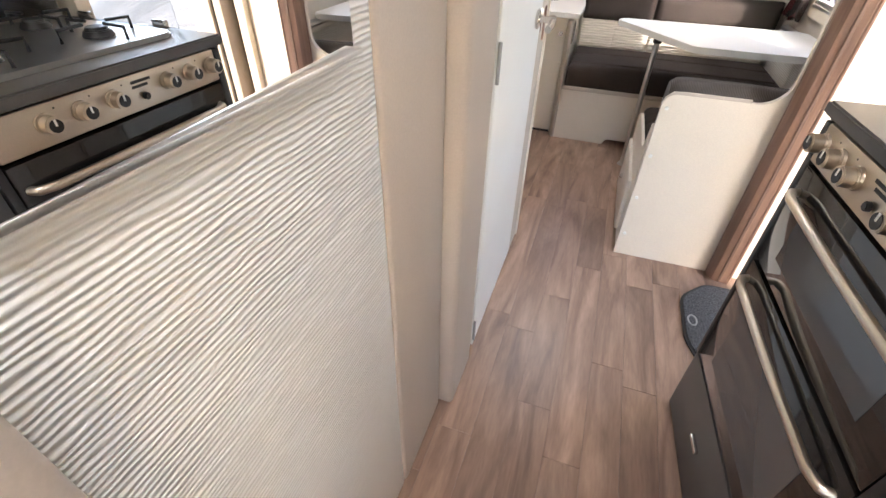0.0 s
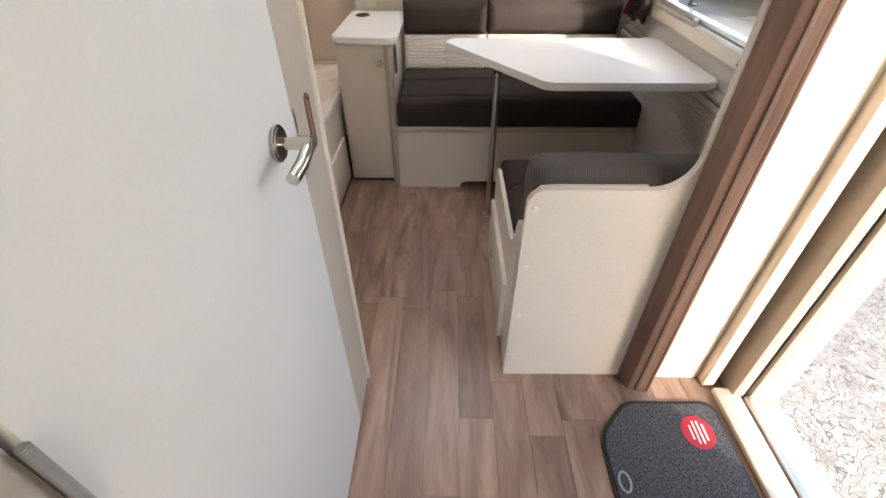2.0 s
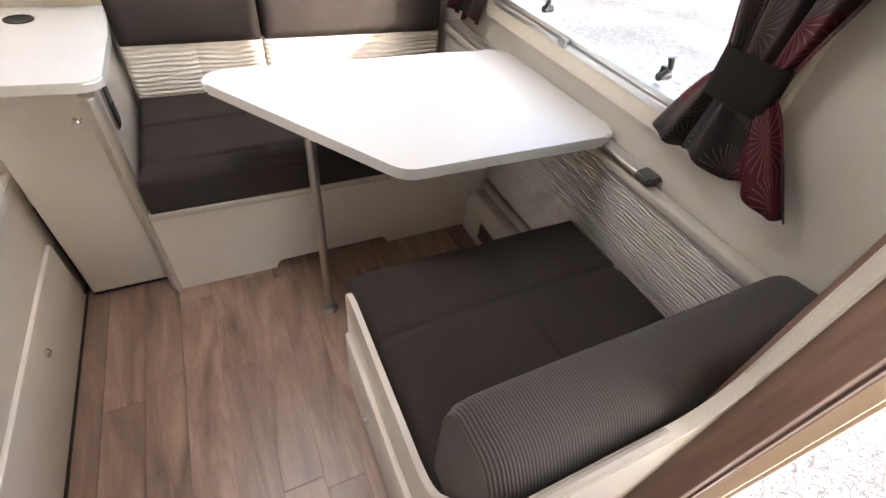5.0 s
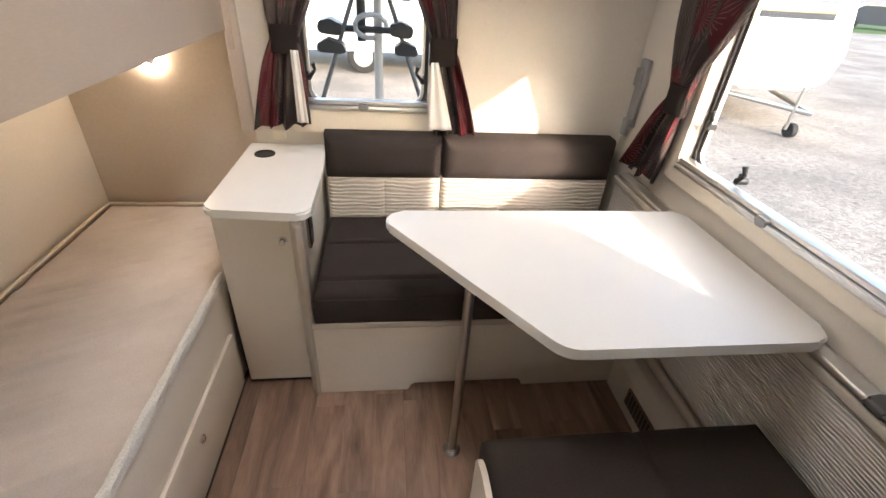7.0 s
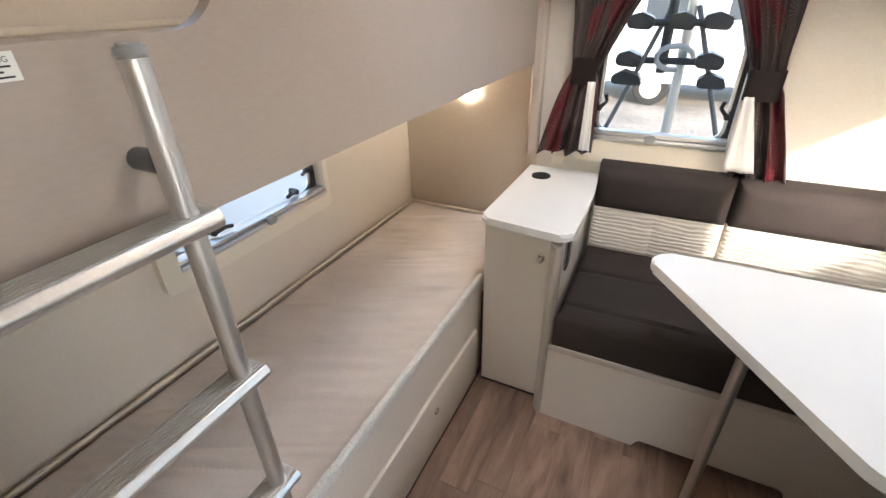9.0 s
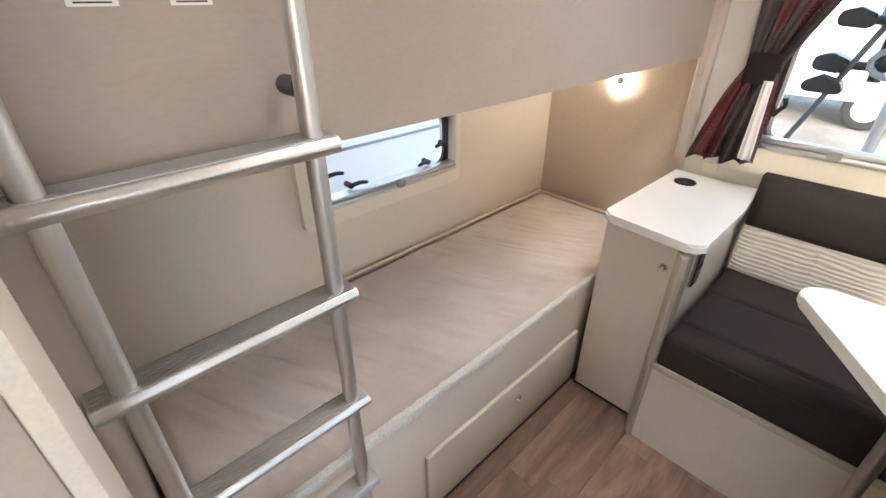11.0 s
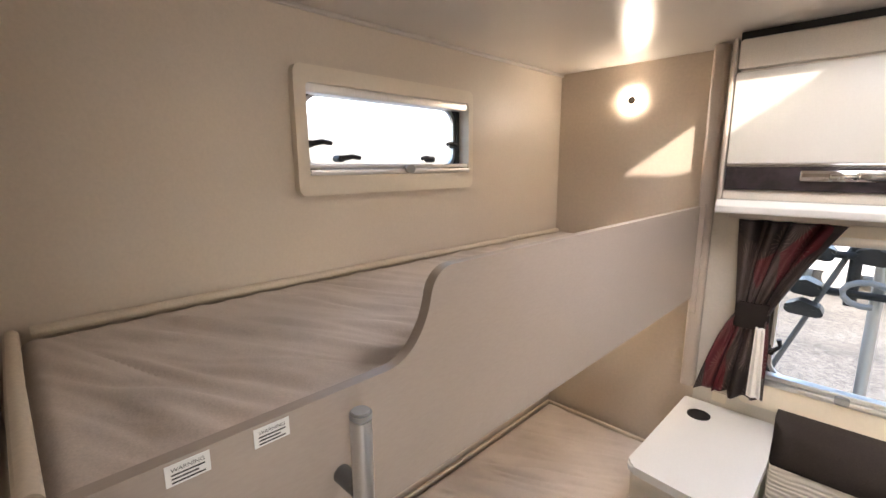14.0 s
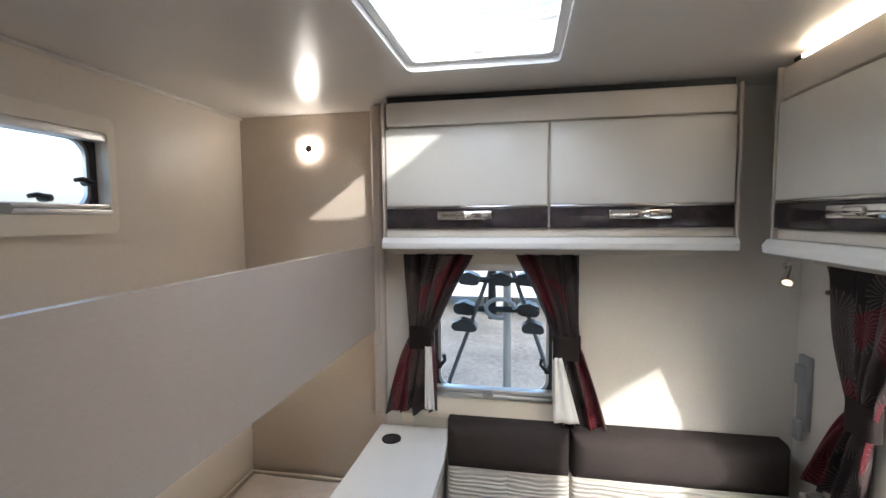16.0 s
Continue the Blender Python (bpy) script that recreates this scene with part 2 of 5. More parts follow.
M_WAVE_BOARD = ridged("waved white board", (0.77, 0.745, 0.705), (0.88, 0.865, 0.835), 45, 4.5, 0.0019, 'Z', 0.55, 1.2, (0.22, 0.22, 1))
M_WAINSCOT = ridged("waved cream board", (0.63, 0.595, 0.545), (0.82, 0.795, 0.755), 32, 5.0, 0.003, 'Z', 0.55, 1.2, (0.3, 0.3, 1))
M_MATTRESS = material("taupe mattress cover", (0.60, 0.525, 0.468), 0.9, grain=0.08, scale=380, stain=0.12, stain_scale=4, bump=0.3, bump_scale=60, sheen=0.05)
M_PIPING = material("cream piping", (0.66, 0.57, 0.45), 0.7, grain=0.06, scale=200)
M_FUZZ = material("white hook tape", (0.70, 0.68, 0.63), 0.9, grain=0.15, scale=260, bump=0.6, bump_scale=260)
M_ALU = material("brushed aluminium", (0.72, 0.71, 0.70), 0.40, 1.0, grain=0.03, scale=300, stretch=(1, 1, 0.05))
M_STEEL = material("satin steel tube", (0.55, 0.54, 0.52), 0.28, 1.0, grain=0.03, scale=200)
M_CHROME = material("chrome", (0.80, 0.79, 0.77), 0.08, 1.0)
M_NICKEL = material("satin nickel", (0.55, 0.52, 0.48), 0.18, 1.0)
M_CHAMP = material("champagne metal", (0.64, 0.56, 0.46), 0.35, 1.0, grain=0.03, scale=300)
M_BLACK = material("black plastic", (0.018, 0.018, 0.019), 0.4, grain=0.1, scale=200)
M_RUBBER = material("dark rubber", (0.022, 0.022, 0.022), 0.6)
M_GREY = material("grey plastic", (0.30, 0.30, 0.30), 0.45, grain=0.04, scale=150)
M_GREY_DARK = material("dark grey plastic", (0.10, 0.10, 0.10), 0.5, grain=0.05, scale=150)
M_OVEN_GLASS = material("black oven glass", (0.012, 0.011, 0.011), 0.05, coat=0.6)
M_KITCHEN = material("dark grey laminate", (0.085, 0.080, 0.077), 0.4, grain=0.08, scale=250, stain=0.04)
M_BAND = wood("dark smoked band", (0.02, 0.016, 0.017), (0.06, 0.045, 0.05), 0.12, 'Y', False)
M_WALNUT = wood("walnut column", (0.15, 0.083, 0.058), (0.34, 0.21, 0.155), 0.38, 'Z', False)
M_PLANK = wood("oak vinyl plank", (0.170, 0.102, 0.074), (0.42, 0.278, 0.200), 0.34, 'Y', True)
M_JOINT = material("floor joint", (0.19, 0.12, 0.088), 0.7)
M_MIRROR = material("mirror silver", (0.90, 0.90, 0.90), 0.0, 1.0)
M_GLASS = clear("tinted window acrylic", (0.88, 0.88, 0.87), ior=1.1)
M_DOME = clear("skylight acrylic", (0.96, 0.97, 0.98), 0.05, 1.1)
M_CURTAIN = curtain_cloth("patterned curtain cloth")
M_LINING = material("white lining", (0.78, 0.76, 0.73), 0.8, grain=0.04, scale=200)
M_TIE = material("brown tie band", (0.020, 0.0145, 0.013), 0.85, specular=0.2, grain=0.1, scale=300)
M_CARPET = material("charcoal mat pile", (0.075, 0.078, 0.083), 0.95, grain=0.75, scale=170, bump=1.0, bump_scale=200)
# tan tone paints shade onto recess and stiles of the cream door frame
M_FRAME_SHADE = material("cream frame plastic toned as shade", (0.46, 0.385, 0.305), 0.45, grain=0.03, scale=100, stain=0.04)
M_RED = material("red emblem", (0.55, 0.02, 0.04), 0.5, grain=0.05)
M_LABEL = material("white label", (0.80, 0.80, 0.78), 0.5)
M_INK = material("black print", (0.03, 0.03, 0.03), 0.6)
M_CONCRETE = cracked("yard concrete", (0.36, 0.31, 0.25), (0.13, 0.115, 0.10))
M_GRASS = material("grass", (0.07, 0.13, 0.03), 0.9, grain=0.3, scale=12)
M_SHELL = material("white caravan shell", (0.80, 0.80, 0.79), 0.3, grain=0.02, scale=20)
M_SHELL_CREAM = material("cream caravan roof", (0.66, 0.62, 0.52), 0.4, grain=0.02, scale=20)
M_TINT = material("tinted window", (0.06, 0.07, 0.08), 0.06, coat=0.5)
M_TEAL = material("teal plastic", (0.02, 0.25, 0.26), 0.4)
M_TYRE = material("tyre rubber", (0.02, 0.02, 0.02), 0.7, grain=0.1)
M_AMBER = material("amber lamp", (0.8, 0.3, 0.03), 0.2)
M_LAMP = glowing("warm lamp ring", (1.0, 0.88, 0.72), 17)
M_SPOT = glowing("warm spot lamp", (1.0, 0.74, 0.45), 0.45)
M_STRIP = glowing("warm light strip", (1.0, 0.82, 0.60), 4)


# ---- mesh helpers ----
def thing(name, base, label, category, group="", kind=""):
    ob = new(name)
    ob.location = base
    ob.empty_display_size = 0.05
    return tagged(ob, label, category, group, kind)


def part(name, bm, mat, parent=None, label="", smooth=30):
    me = bpy.data.meshes.new(name)
    bmesh.ops.recalc_face_normals(bm, faces=bm.faces)
    bm.to_mesh(me)
    bm.free()
    me.materials.append(mat)
    if smooth:
        me.shade_smooth()
        me.set_sharp_from_angle(angle=radians(smooth))
    ob = new(name, me)
    if parent is not None:
        ob.parent = parent
        if parent.parent is None:
            ob.matrix_parent_inverse = Matrix.Translation(-parent.location)
    return tagged(ob, label) if label else ob


def bx(bm, x0, x1, y0, y1, z0, z1, bev=0.003, seg=2):
    made = bmesh.ops.create_cube(bm, size=1)["verts"]
    for v in made:
        v.co = Vector(((x0 + x1) / 2 + v.co.x * (x1 - x0), (y0 + y1) / 2 + v.co.y * (y1 - y0), (z0 + z1) / 2 + v.co.z * (z1 - z0)))
    if bev:
        edges = {e for v in made for e in v.link_edges}
        bmesh.ops.bevel(bm, geom=list(edges), offset=bev, segments=seg, profile=0.5, affect='EDGES')
    return bm


def box(*a, **k):
    return bx(bmesh.new(), *a, **k)


def cy(bm, p0, p1, r0, r1=None, n=20, bev=0.0):
    p0, p1 = Vector(p0), Vector(p1)
    turn = (p1 - p0).to_track_quat('Z', 'Y').to_matrix().to_4x4()
    made = bmesh.ops.create_cone(bm, cap_ends=True, segments=n, radius1=r0, radius2=r0 if r1 is None else r1, depth=(p1 - p0).length, matrix=Matrix.Translation((p0 + p1) / 2) @ turn)["verts"]
    if bev:
        edges = {e for v in made for e in v.link_edges if len(e.link_faces) == 2 and any(len(f.verts) > 4 for f in e.link_faces)}
        bmesh.ops.bevel(bm, geom=list(edges), offset=bev, segments=2, affect='EDGES')
    return bm


def rod(*a, **k):
    return cy(bmesh.new(), *a, **k)


def bent(points, r, n=12):
    """A round bar along a line of points."""
    bm = bmesh.new()
    pts = [Vector(p) for p in points]
    rings = []
    up = Vector((0.13, 0.31, 0.94)).normalized()
    for i, p in enumerate(pts):
        d = (pts[min(i + 1, len(pts) - 1)] - pts[max(i - 1, 0)]).normalized()
        a = d.cross(up).normalized()
        b = d.cross(a)
        rings.append([bm.verts.new(p + r * (math.cos(t) * a + math.sin(t) * b)) for t in (2 * math.pi * k / n for k in range(n))])
    for ra, rb in zip(rings, rings[1:]):
        for k in range(n):
            bm.faces.new((ra[k], ra[(k + 1) % n], rb[(k + 1) % n], rb[k]))
    bm.faces.new(rings[0])
    bm.faces.new(list(reversed(rings[-1])))
    return bm


def rounded(points, radii, steps=6):
    """A polygon with rounded corners, as 2D points."""
    out = []
    k = len(points)
    for i, p in enumerate(points):
        p, a, b = Vector(p), Vector(points[i - 1]), Vector(points[(i + 1) % k])
        r = radii[i] if isinstance(radii, (list, tuple)) else radii
        if r <= 0:
            out.append(p)
            continue
        u, v = (a - p).normalized(), (b - p).normalized()
        half = u.angle(v) / 2
        d = min(r / math.tan(half), 0.49 * (a - p).length, 0.49 * (b - p).length)
        rr = d * math.tan(half)
        c = p + (u + v).normalized() * (rr / math.sin(half))
        s, e = p + u * d - c, p + v * d - c
        ang = s.angle_signed(e)
        for q in range(steps + 1):
            w = -ang * q / steps
            out.append(c + Vector((s.x * math.cos(w) - s.y * math.sin(w), s.x * math.sin(w) + s.y * math.cos(w))))
    return out


def slab(points, axis, lo, hi, bev=0.0, bm=None):
    """A flat board: the 2D outline on the plane across the axis, from lo to hi along it."""
    bm = bm or bmesh.new()
    place = {'x': lambda p, h: (h, p[0], p[1]), 'y': lambda p, h: (p[0], h, p[1]), 'z': lambda p, h: (p[0], p[1], h)}[axis]
    a = [bm.verts.new(place(p, lo)) for p in points]
    b = [bm.verts.new(place(p, hi)) for p in points]
    fa, fb = bm.faces.new(a), bm.faces.new(list(reversed(b)))
    k = len(points)
    for i in range(k):
        bm.faces.new((a[i], b[i], b[(i + 1) % k], a[(i + 1) % k]))
    if bev:
        bmesh.ops.bevel(bm, geom=list(fa.edges) + list(fb.edges), offset=bev, segments=2, affect='EDGES')
    return bm


def ring_slab(outer, inner, axis, lo, hi, bm=None):
    """A board with a hole; both outlines have the same number of points."""
    bm = bm or bmesh.new()
    place = {'x': lambda p, h: (h, p[0], p[1]), 'y': lambda p, h: (p[0], h, p[1]), 'z': lambda p, h: (p[0], p[1], h)}[axis]
    rows = [[bm.verts.new(place(p, h)) for p in line] for line, h in ((outer, lo), (outer, hi), (inner, hi), (inner, lo))]
    k = len(outer)
    for i in range(k):
        j = (i + 1) % k
        for a, b in zip(rows, rows[1:] + rows[:1]):
            bm.faces.new((a[i], a[j], b[j], b[i]))
    return bm


def rect(a0, a1, b0, b1, r=0.0, steps=6):
    pts = [(a0, b0), (a1, b0), (a1, b1), (a0, b1)]
    return rounded(pts, r, steps) if r else [Vector(p) for p in pts]


def cushion(place, w, d, h, seams_u=(), seams_v=(), edge=0.035, puff=0.010, groove=0.008, nu=40, nv=28, wrinkle=0.002):
    """A stuffed pad w by d by h with stitched grooves; place turns its own axes into the world."""
    bm = bmesh.new()
    grid = []
    for j in range(nv + 1):
        row = []
        for i in range(nu + 1):
            u, v = i / nu, j / nv
            u, v = (u - math.sin(2 * math.pi * u) / 9), (v - math.sin(2 * math.pi * v) / 9)
            x, y = u * w, v * d
            e = min(x, w - x, y, d - y)
            drop = edge * (1 - math.sqrt(max(0.0, 1 - (1 - min(e / edge, 1)) ** 2)))
            z = h - drop + puff * math.sin(math.pi * u) ** 0.6 * math.sin(math.pi * v) ** 0.6
            for s in seams_u:
                z -= groove * math.exp(-((x - s) / 0.009) ** 2)
            for s in seams_v:
                z -= groove * math.exp(-((y - s) / 0.009) ** 2)
            z += wrinkle * noise.noise(Vector((x * 9, y * 9, h * 31)))
            row.append(bm.verts.new(place @ Vector((x, y, z))))
        grid.append(row)
    for j in range(nv):
        for i in range(nu):
            bm.faces.new((grid[j][i], grid[j][i + 1], grid[j + 1][i + 1], grid[j + 1][i]))
    rim = [grid[0][i] for i in range(nu + 1)] + [grid[j][nu] for j in range(1, nv + 1)] + [grid[nv][i] for i in range(nu - 1, -1, -1)] + [grid[j][0] for j in range(nv - 1, 0, -1)]
    inv = place.inverted()
    low = []
    for v in rim:
        p = inv @ v.co
        low.append(bm.verts.new(place @ Vector((p.x, p.y, 0))))
    for i in range(len(rim)):
        j = (i + 1) % len(rim)
        bm.faces.new((rim[i], low[i], low[j], rim[j]))
    bm.faces.new(low)
    return bm


def structure(name, bm, mat, label, smooth=30):
    return tagged(part(name, bm, mat, None, "", smooth), label, "", "", "structure")

# ---- structure ----
LEFT, RIGHT, END, BUNK_END, TOP, FRONT = -1.052, 1.05, 4.585, 4.655, 2.0, -1.5


def wall_with_holes(axis, lo, hi, a0, a1, b0, b1, holes):
    """A wall board with rectangular holes (a0, a1, b0, b1), built of butted strips."""
    bm = bmesh.new()
    cuts = sorted({a0, a1, *(h[0] for h in holes), *(h[1] for h in holes)})
    for p, q in zip(cuts, cuts[1:]):
        gaps = sorted((h[2], h[3]) for h in holes if h[0] <= p and h[1] >= q)
        z = b0
        for g0, g1 in gaps + [(b1, b1)]:
            if g0 > z:
                if axis == 'x':
                    bx(bm, lo, hi, p, q, z, g0, 0)
                elif axis == 'y':
                    bx(bm, p, q, lo, hi, z, g0, 0)
                else:
                    bx(bm, p, q, z, g0, lo, hi, 0)
            z = g1
    bmesh.ops.remove_doubles(bm, verts=bm.verts, dist=1e-5)
    return bm


# third hole is unseen, added to let light into the front
structure("wall_left", wall_with_holes('x', LEFT - 0.04, LEFT, FRONT, 4.70, -0.05, 2.04, [(3.405, 4.012, 1.588, 1.818), (3.415, 4.010, 0.735, 0.965), (-1.3, 0.2, 0.80, 1.55)]), M_WALL, "cream wall board beside the bunks with two small windows")
structure("wall_end", wall_with_holes('y', END, END + 0.04, -0.40, RIGHT + 0.04, -0.05, 2.04, [(-0.205, 0.245, 0.885, 1.40)]), M_WALL_PALE, "pale cream end wall with a square window")
structure("wall_bunk_end", box(LEFT, -0.40, BUNK_END, BUNK_END + 0.04, -0.05, 2.04, bev=0), M_BUNK_WALL, "beige board closing the end of the bunks")
# last hole, far forward, is likewise an unseen opening added for light
structure("wall_right", wall_with_holes('x', RIGHT, RIGHT + 0.04, FRONT, END, -0.05, 2.04, [(3.20, 4.145, 0.85, 1.40), (2.16, 2.74, 0.0, 1.80), (1.50, 1.95, 1.10, 1.42), (-1.42, -0.78, 0.80, 1.60)]), M_WALL_PALE, "pale wall board with the long window and the entry door opening")
# unseen wall; its wide opening is added to brighten the passage start
structure("wall_front", wall_with_holes('y', FRONT - 0.04, FRONT, LEFT - 0.04, RIGHT + 0.04, -0.05, 2.04, [(-0.95, 0.95, 0.75, 1.65)]), M_WALL, "unseen cream front wall board with a window opening added for light")
# second hole is for the unseen vent added over the kitchen
structure("ceiling", wall_with_holes('z', TOP, TOP + 0.045, LEFT - 0.04, RIGHT + 0.04, FRONT - 0.04, 4.70, [(-0.20, 0.245, 3.50, 4.19), (0.05, 0.45, 0.75, 1.15)]), M_CEIL, "satin beige ceiling board with a skylight opening")
floor = structure("floor", box(LEFT, RIGHT, FRONT, 4.655, -0.05, -0.004, bev=0), M_JOINT, "brown oak-look plank floor of the caravan")

# posts and trims
structure("trim_post_bunk", slab(rounded([(-0.44, END + 0.06), (-0.44, END - 0.03), (-0.395, END - 0.03), (-0.395, END + 0.06)], 0.012), 'z', 0.8, 1.995), M_POST, "taupe corner post between the bunks and the window wall")
structure("trim_ceiling_left", box(LEFT, LEFT + 0.012, 2.81, BUNK_END, TOP - 0.012, TOP, bev=0.003), M_CEIL, "thin cove strip along the ceiling")

# washroom walls on the left of the passage
WX = -0.155
structure("wall_washroom_near", box(LEFT, -0.165, 0.30, 1.100, 0, TOP, bev=0.012, seg=3), M_POST, "taupe laminate wall at the start of the passage")
structure("wall_washroom_back", box(LEFT, -0.235, 1.100, 2.785, 0, TOP, bev=0), M_POST, "taupe partition wall of the washroom")
structure("trim_post_mirror", box(-0.235, -0.190, 1.556, 1.816, 0, TOP, bev=0.01, seg=3), M_POST, "taupe post beside the textured panel")
structure("trim_post_washroom", box(-0.235, -0.150, 1.818, 2.015, 0, TOP, bev=0.014, seg=3), M_POST, "taupe rounded post beside the washroom door")
structure("trim_door_frame", box(-0.235, -0.160, 2.015, 2.055, 0, TOP, bev=0.004), M_FURN_EDGE, "beige door frame strip on the hinge side")
structure("trim_jamb", box(-0.235, WX - 0.002, 2.642, 2.785, 0, TOP, bev=0.006), M_FURN_EDGE, "beige door jamb ending at the bunk room")
structure("trim_jamb_edge", box(-0.235, WX + 0.004, 2.785, 2.80, 0, TOP, bev=0.004), M_FURN, "beige edge strip of the jamb")
structure("trim_door_head", box(-0.235, -0.160, 2.055, 2.642, 1.84, TOP, bev=0.003), M_FURN_EDGE, "beige panel above the washroom door")

# entry: partition behind the seat, walnut column and door frame
structure("wall_entry_partition", box(0.753, 0.935, 2.812, 2.83, 0, TOP, bev=0), M_POST, "cream partition between the entry door and the seat")
ent = structure("trim_entry", box(0.754, 0.934, 2.804, 2.811, 0, TOP, bev=0.002), M_FRAMECREAM, "wide cream face board between the walnut column and the door frame")
part("edge_bead", box(0.754, 0.762, 2.797, 2.8035, 0, TOP, bev=0.002), M_WALNUT, ent, "dark walnut edge bead")
col = structure("trim_walnut_column", slab(rounded([(0.672, 2.84), (0.672, 2.795), (0.69, 2.762), (0.745, 2.750), (0.752, 2.79), (0.752, 2.84)], 0.006), 'z', 0, TOP, 0.002), M_WALNUT, "walnut wood column beside the entry door")
part("groove_strip", box(0.712, 0.722, 2.7535, 2.765, 0.001, TOP - 0.001, bev=0.001), M_JOINT, col, "dark groove strip")
part("outer_bead", rod((0.749, 2.756, 0.001), (0.749, 2.756, TOP - 0.001), 0.007), M_WALNUT, col)
frame_parts = tagged(new("door_1"), "cream entry door frame with an aluminium threshold, door open", "", "", "structure")
# recess strip and two stiles take the shaded tan copy of the cream
for name, a, mat in (("stile", (0.935, 0.974, 2.772, 2.83, 0, 1.86), M_FRAMECREAM), ("recess_strip", (0.9745, 1.003, 2.803, 2.83, 0, 1.86), M_FRAME_SHADE), ("stile", (1.0035, 1.041, 2.725, 2.83, 0, 1.86), M_FRAME_SHADE), ("stile", (1.05, 1.15, 2.715, 2.745, -0.02, 1.86), M_FRAME_SHADE),
                     ("seal", (1.042, 1.052, 2.728, 2.748, 0, 1.86), M_RUBBER), ("stile", (0.98, 1.15, 2.12, 2.17, 0, 1.86), M_FRAMECREAM), ("head", (0.98, 1.15, 2.17, 2.74, 1.80, 1.86), M_FRAMECREAM),
                     ("threshold", (0.955, 1.03, 2.17, 2.755, 0.0, 0.022), M_FRAMECREAM), ("threshold_bar", (1.034, 1.065, 2.17, 2.72, 0.0, 0.03), M_ALU), ("threshold_lip", (1.07, 1.15, 2.17, 2.715, -0.035, 0.004), M_FRAMECREAM)):
    part(name, box(*a, bev=0.006), mat, frame_parts)


# ---- windows ----
def window(name, axis, face, out, a0, a1, b0, b1, label, border=0.055, bar=0.03, latches=(), knob=None, flat=False, border_low=None, sides=None):
    """A hinged caravan window: cream inner frame, aluminium bars, rubber seal and acrylic pane. face: the wall's inner face; out: +1 or -1, away from the room."""
    win = tagged(new(name), label, "", "", "structure")
    low = border if border_low is None else border_low
    bl, br = sides or (border, border)

    def ring(o, i, lo, hi, mat, nm, lab=""):
        lo, hi = sorted((face + out * lo, face + out * hi))
        part(nm, ring_slab(o, i, axis, lo, hi), mat, win, lab)

    ring(rect(a0 - bl, a1 + br, b0 - low, b1 + border, 0.022), rect(a0, a1, b0, b1, 0.012), -0.024, 0.002, M_FRAMECREAM, "inner_frame")
    ring(rect(a0 - 0.001, a1 + 0.001, b0 - 0.001, b1 + 0.001, 0.03), rect(a0 + 0.012, a1 - 0.012, b0 + 0.012, b1 - 0.012, 0.05), 0.02, 0.045, M_RUBBER, "seal")
    ring(rect(a0 + 0.012, a1 - 0.012, b0 + 0.012, b1 - 0.012, 0.05), rect(a0 + 0.022, a1 - 0.022, b0 + 0.022, b1 - 0.022, 0.045), 0.03, 0.043, M_ALU, "pane_rim")

    def bar_box(p0, p1, q0, q1, d0, d1, mat, nm, bev=0.003):
        d0, d1 = sorted((face + out * d0, face + out * d1))
        b = box(d0, d1, p0, p1, q0, q1, bev=bev) if axis == 'x' else box(p0, p1, d0, d1, q0, q1, bev=bev)
        return part(nm, b, mat, win)

    bar_box(a0, a1, b0, b0 + bar * 0.5, -0.030, 0.016, M_ALU, "blind_rail")
    bar_box(a0, a1, b0 + bar * 0.5 + 0.002, b0 + bar, -0.020, 0.016, M_ALU, "blind_rail")
    bar_box(a0, a1, b1 - bar * 0.8, b1, -0.020, 0.016, M_ALU, "blind_cassette")
    pane = bar_box(a0 + 0.015, a1 - 0.015, b0 + 0.015, b1 - 0.015, 0.046, 0.050, M_GLASS, "pane", 0)
    pane.visible_shadow = False
    if knob:
        lo, hi = face - out * 0.036, face - out * 0.018
        mid = b0 + bar * 0.45
        bm = slab(rect(knob - 0.018, knob + 0.018, mid - 0.011, mid + 0.013, 0.008), axis, min(lo, hi), max(lo, hi), 0.003)
        part("knob", bm, M_GREY, win, "grey plastic blind grip")
    for a, side, q in latches:
        bm = bmesh.new()

        def P(u, d, w):
            return (face + out * d, u, w) if axis == 'x' else (u, face + out * d, w)
        s = 0.02 * side
        cy(bm, P(a, 0.04, q), P(a, 0.008, q), 0.010, n=10)
        if flat:
            cy(bm, P(a, 0.012, q), P(a + s * 1.6, 0.004, q + 0.006), 0.008, 0.007, n=8)
            cy(bm, P(a + s * 1.6, 0.004, q + 0.006), P(a + s * 2.8, 0.0, q + 0.002), 0.007, 0.006, n=8)
            part("latch", bm, M_BLACK, win, "black plastic latch")
            continue
        cy(bm, P(a, 0.012, q), P(a + s * 1.2, 0.004, q + 0.028), 0.007, 0.006, n=8)
        cy(bm, P(a + s * 1.2, 0.004, q + 0.028), P(a + s * 0.9, 0.0, q + 0.052), 0.006, 0.008, n=8)
        cy(bm, P(a - s * 0.6, 0.03, q - 0.012), P(a - s * 0.6, 0.03, q + 0.018), 0.008, n=8)
        part("latch", bm, M_BLACK, win, "black plastic latch")
    return win


window("window_1", 'x', LEFT, -1, 3.405, 4.012, 1.588, 1.818, "small rectangular bunk window with cream frame and blind rails", latches=[(3.52, 1, 1.632), (3.87, -1, 1.632), (3.988, -1, 1.68), (3.43, 1, 1.67)], knob=3.735, border=0.042, border_low=0.052, flat=True, sides=(0.032, 0.022))
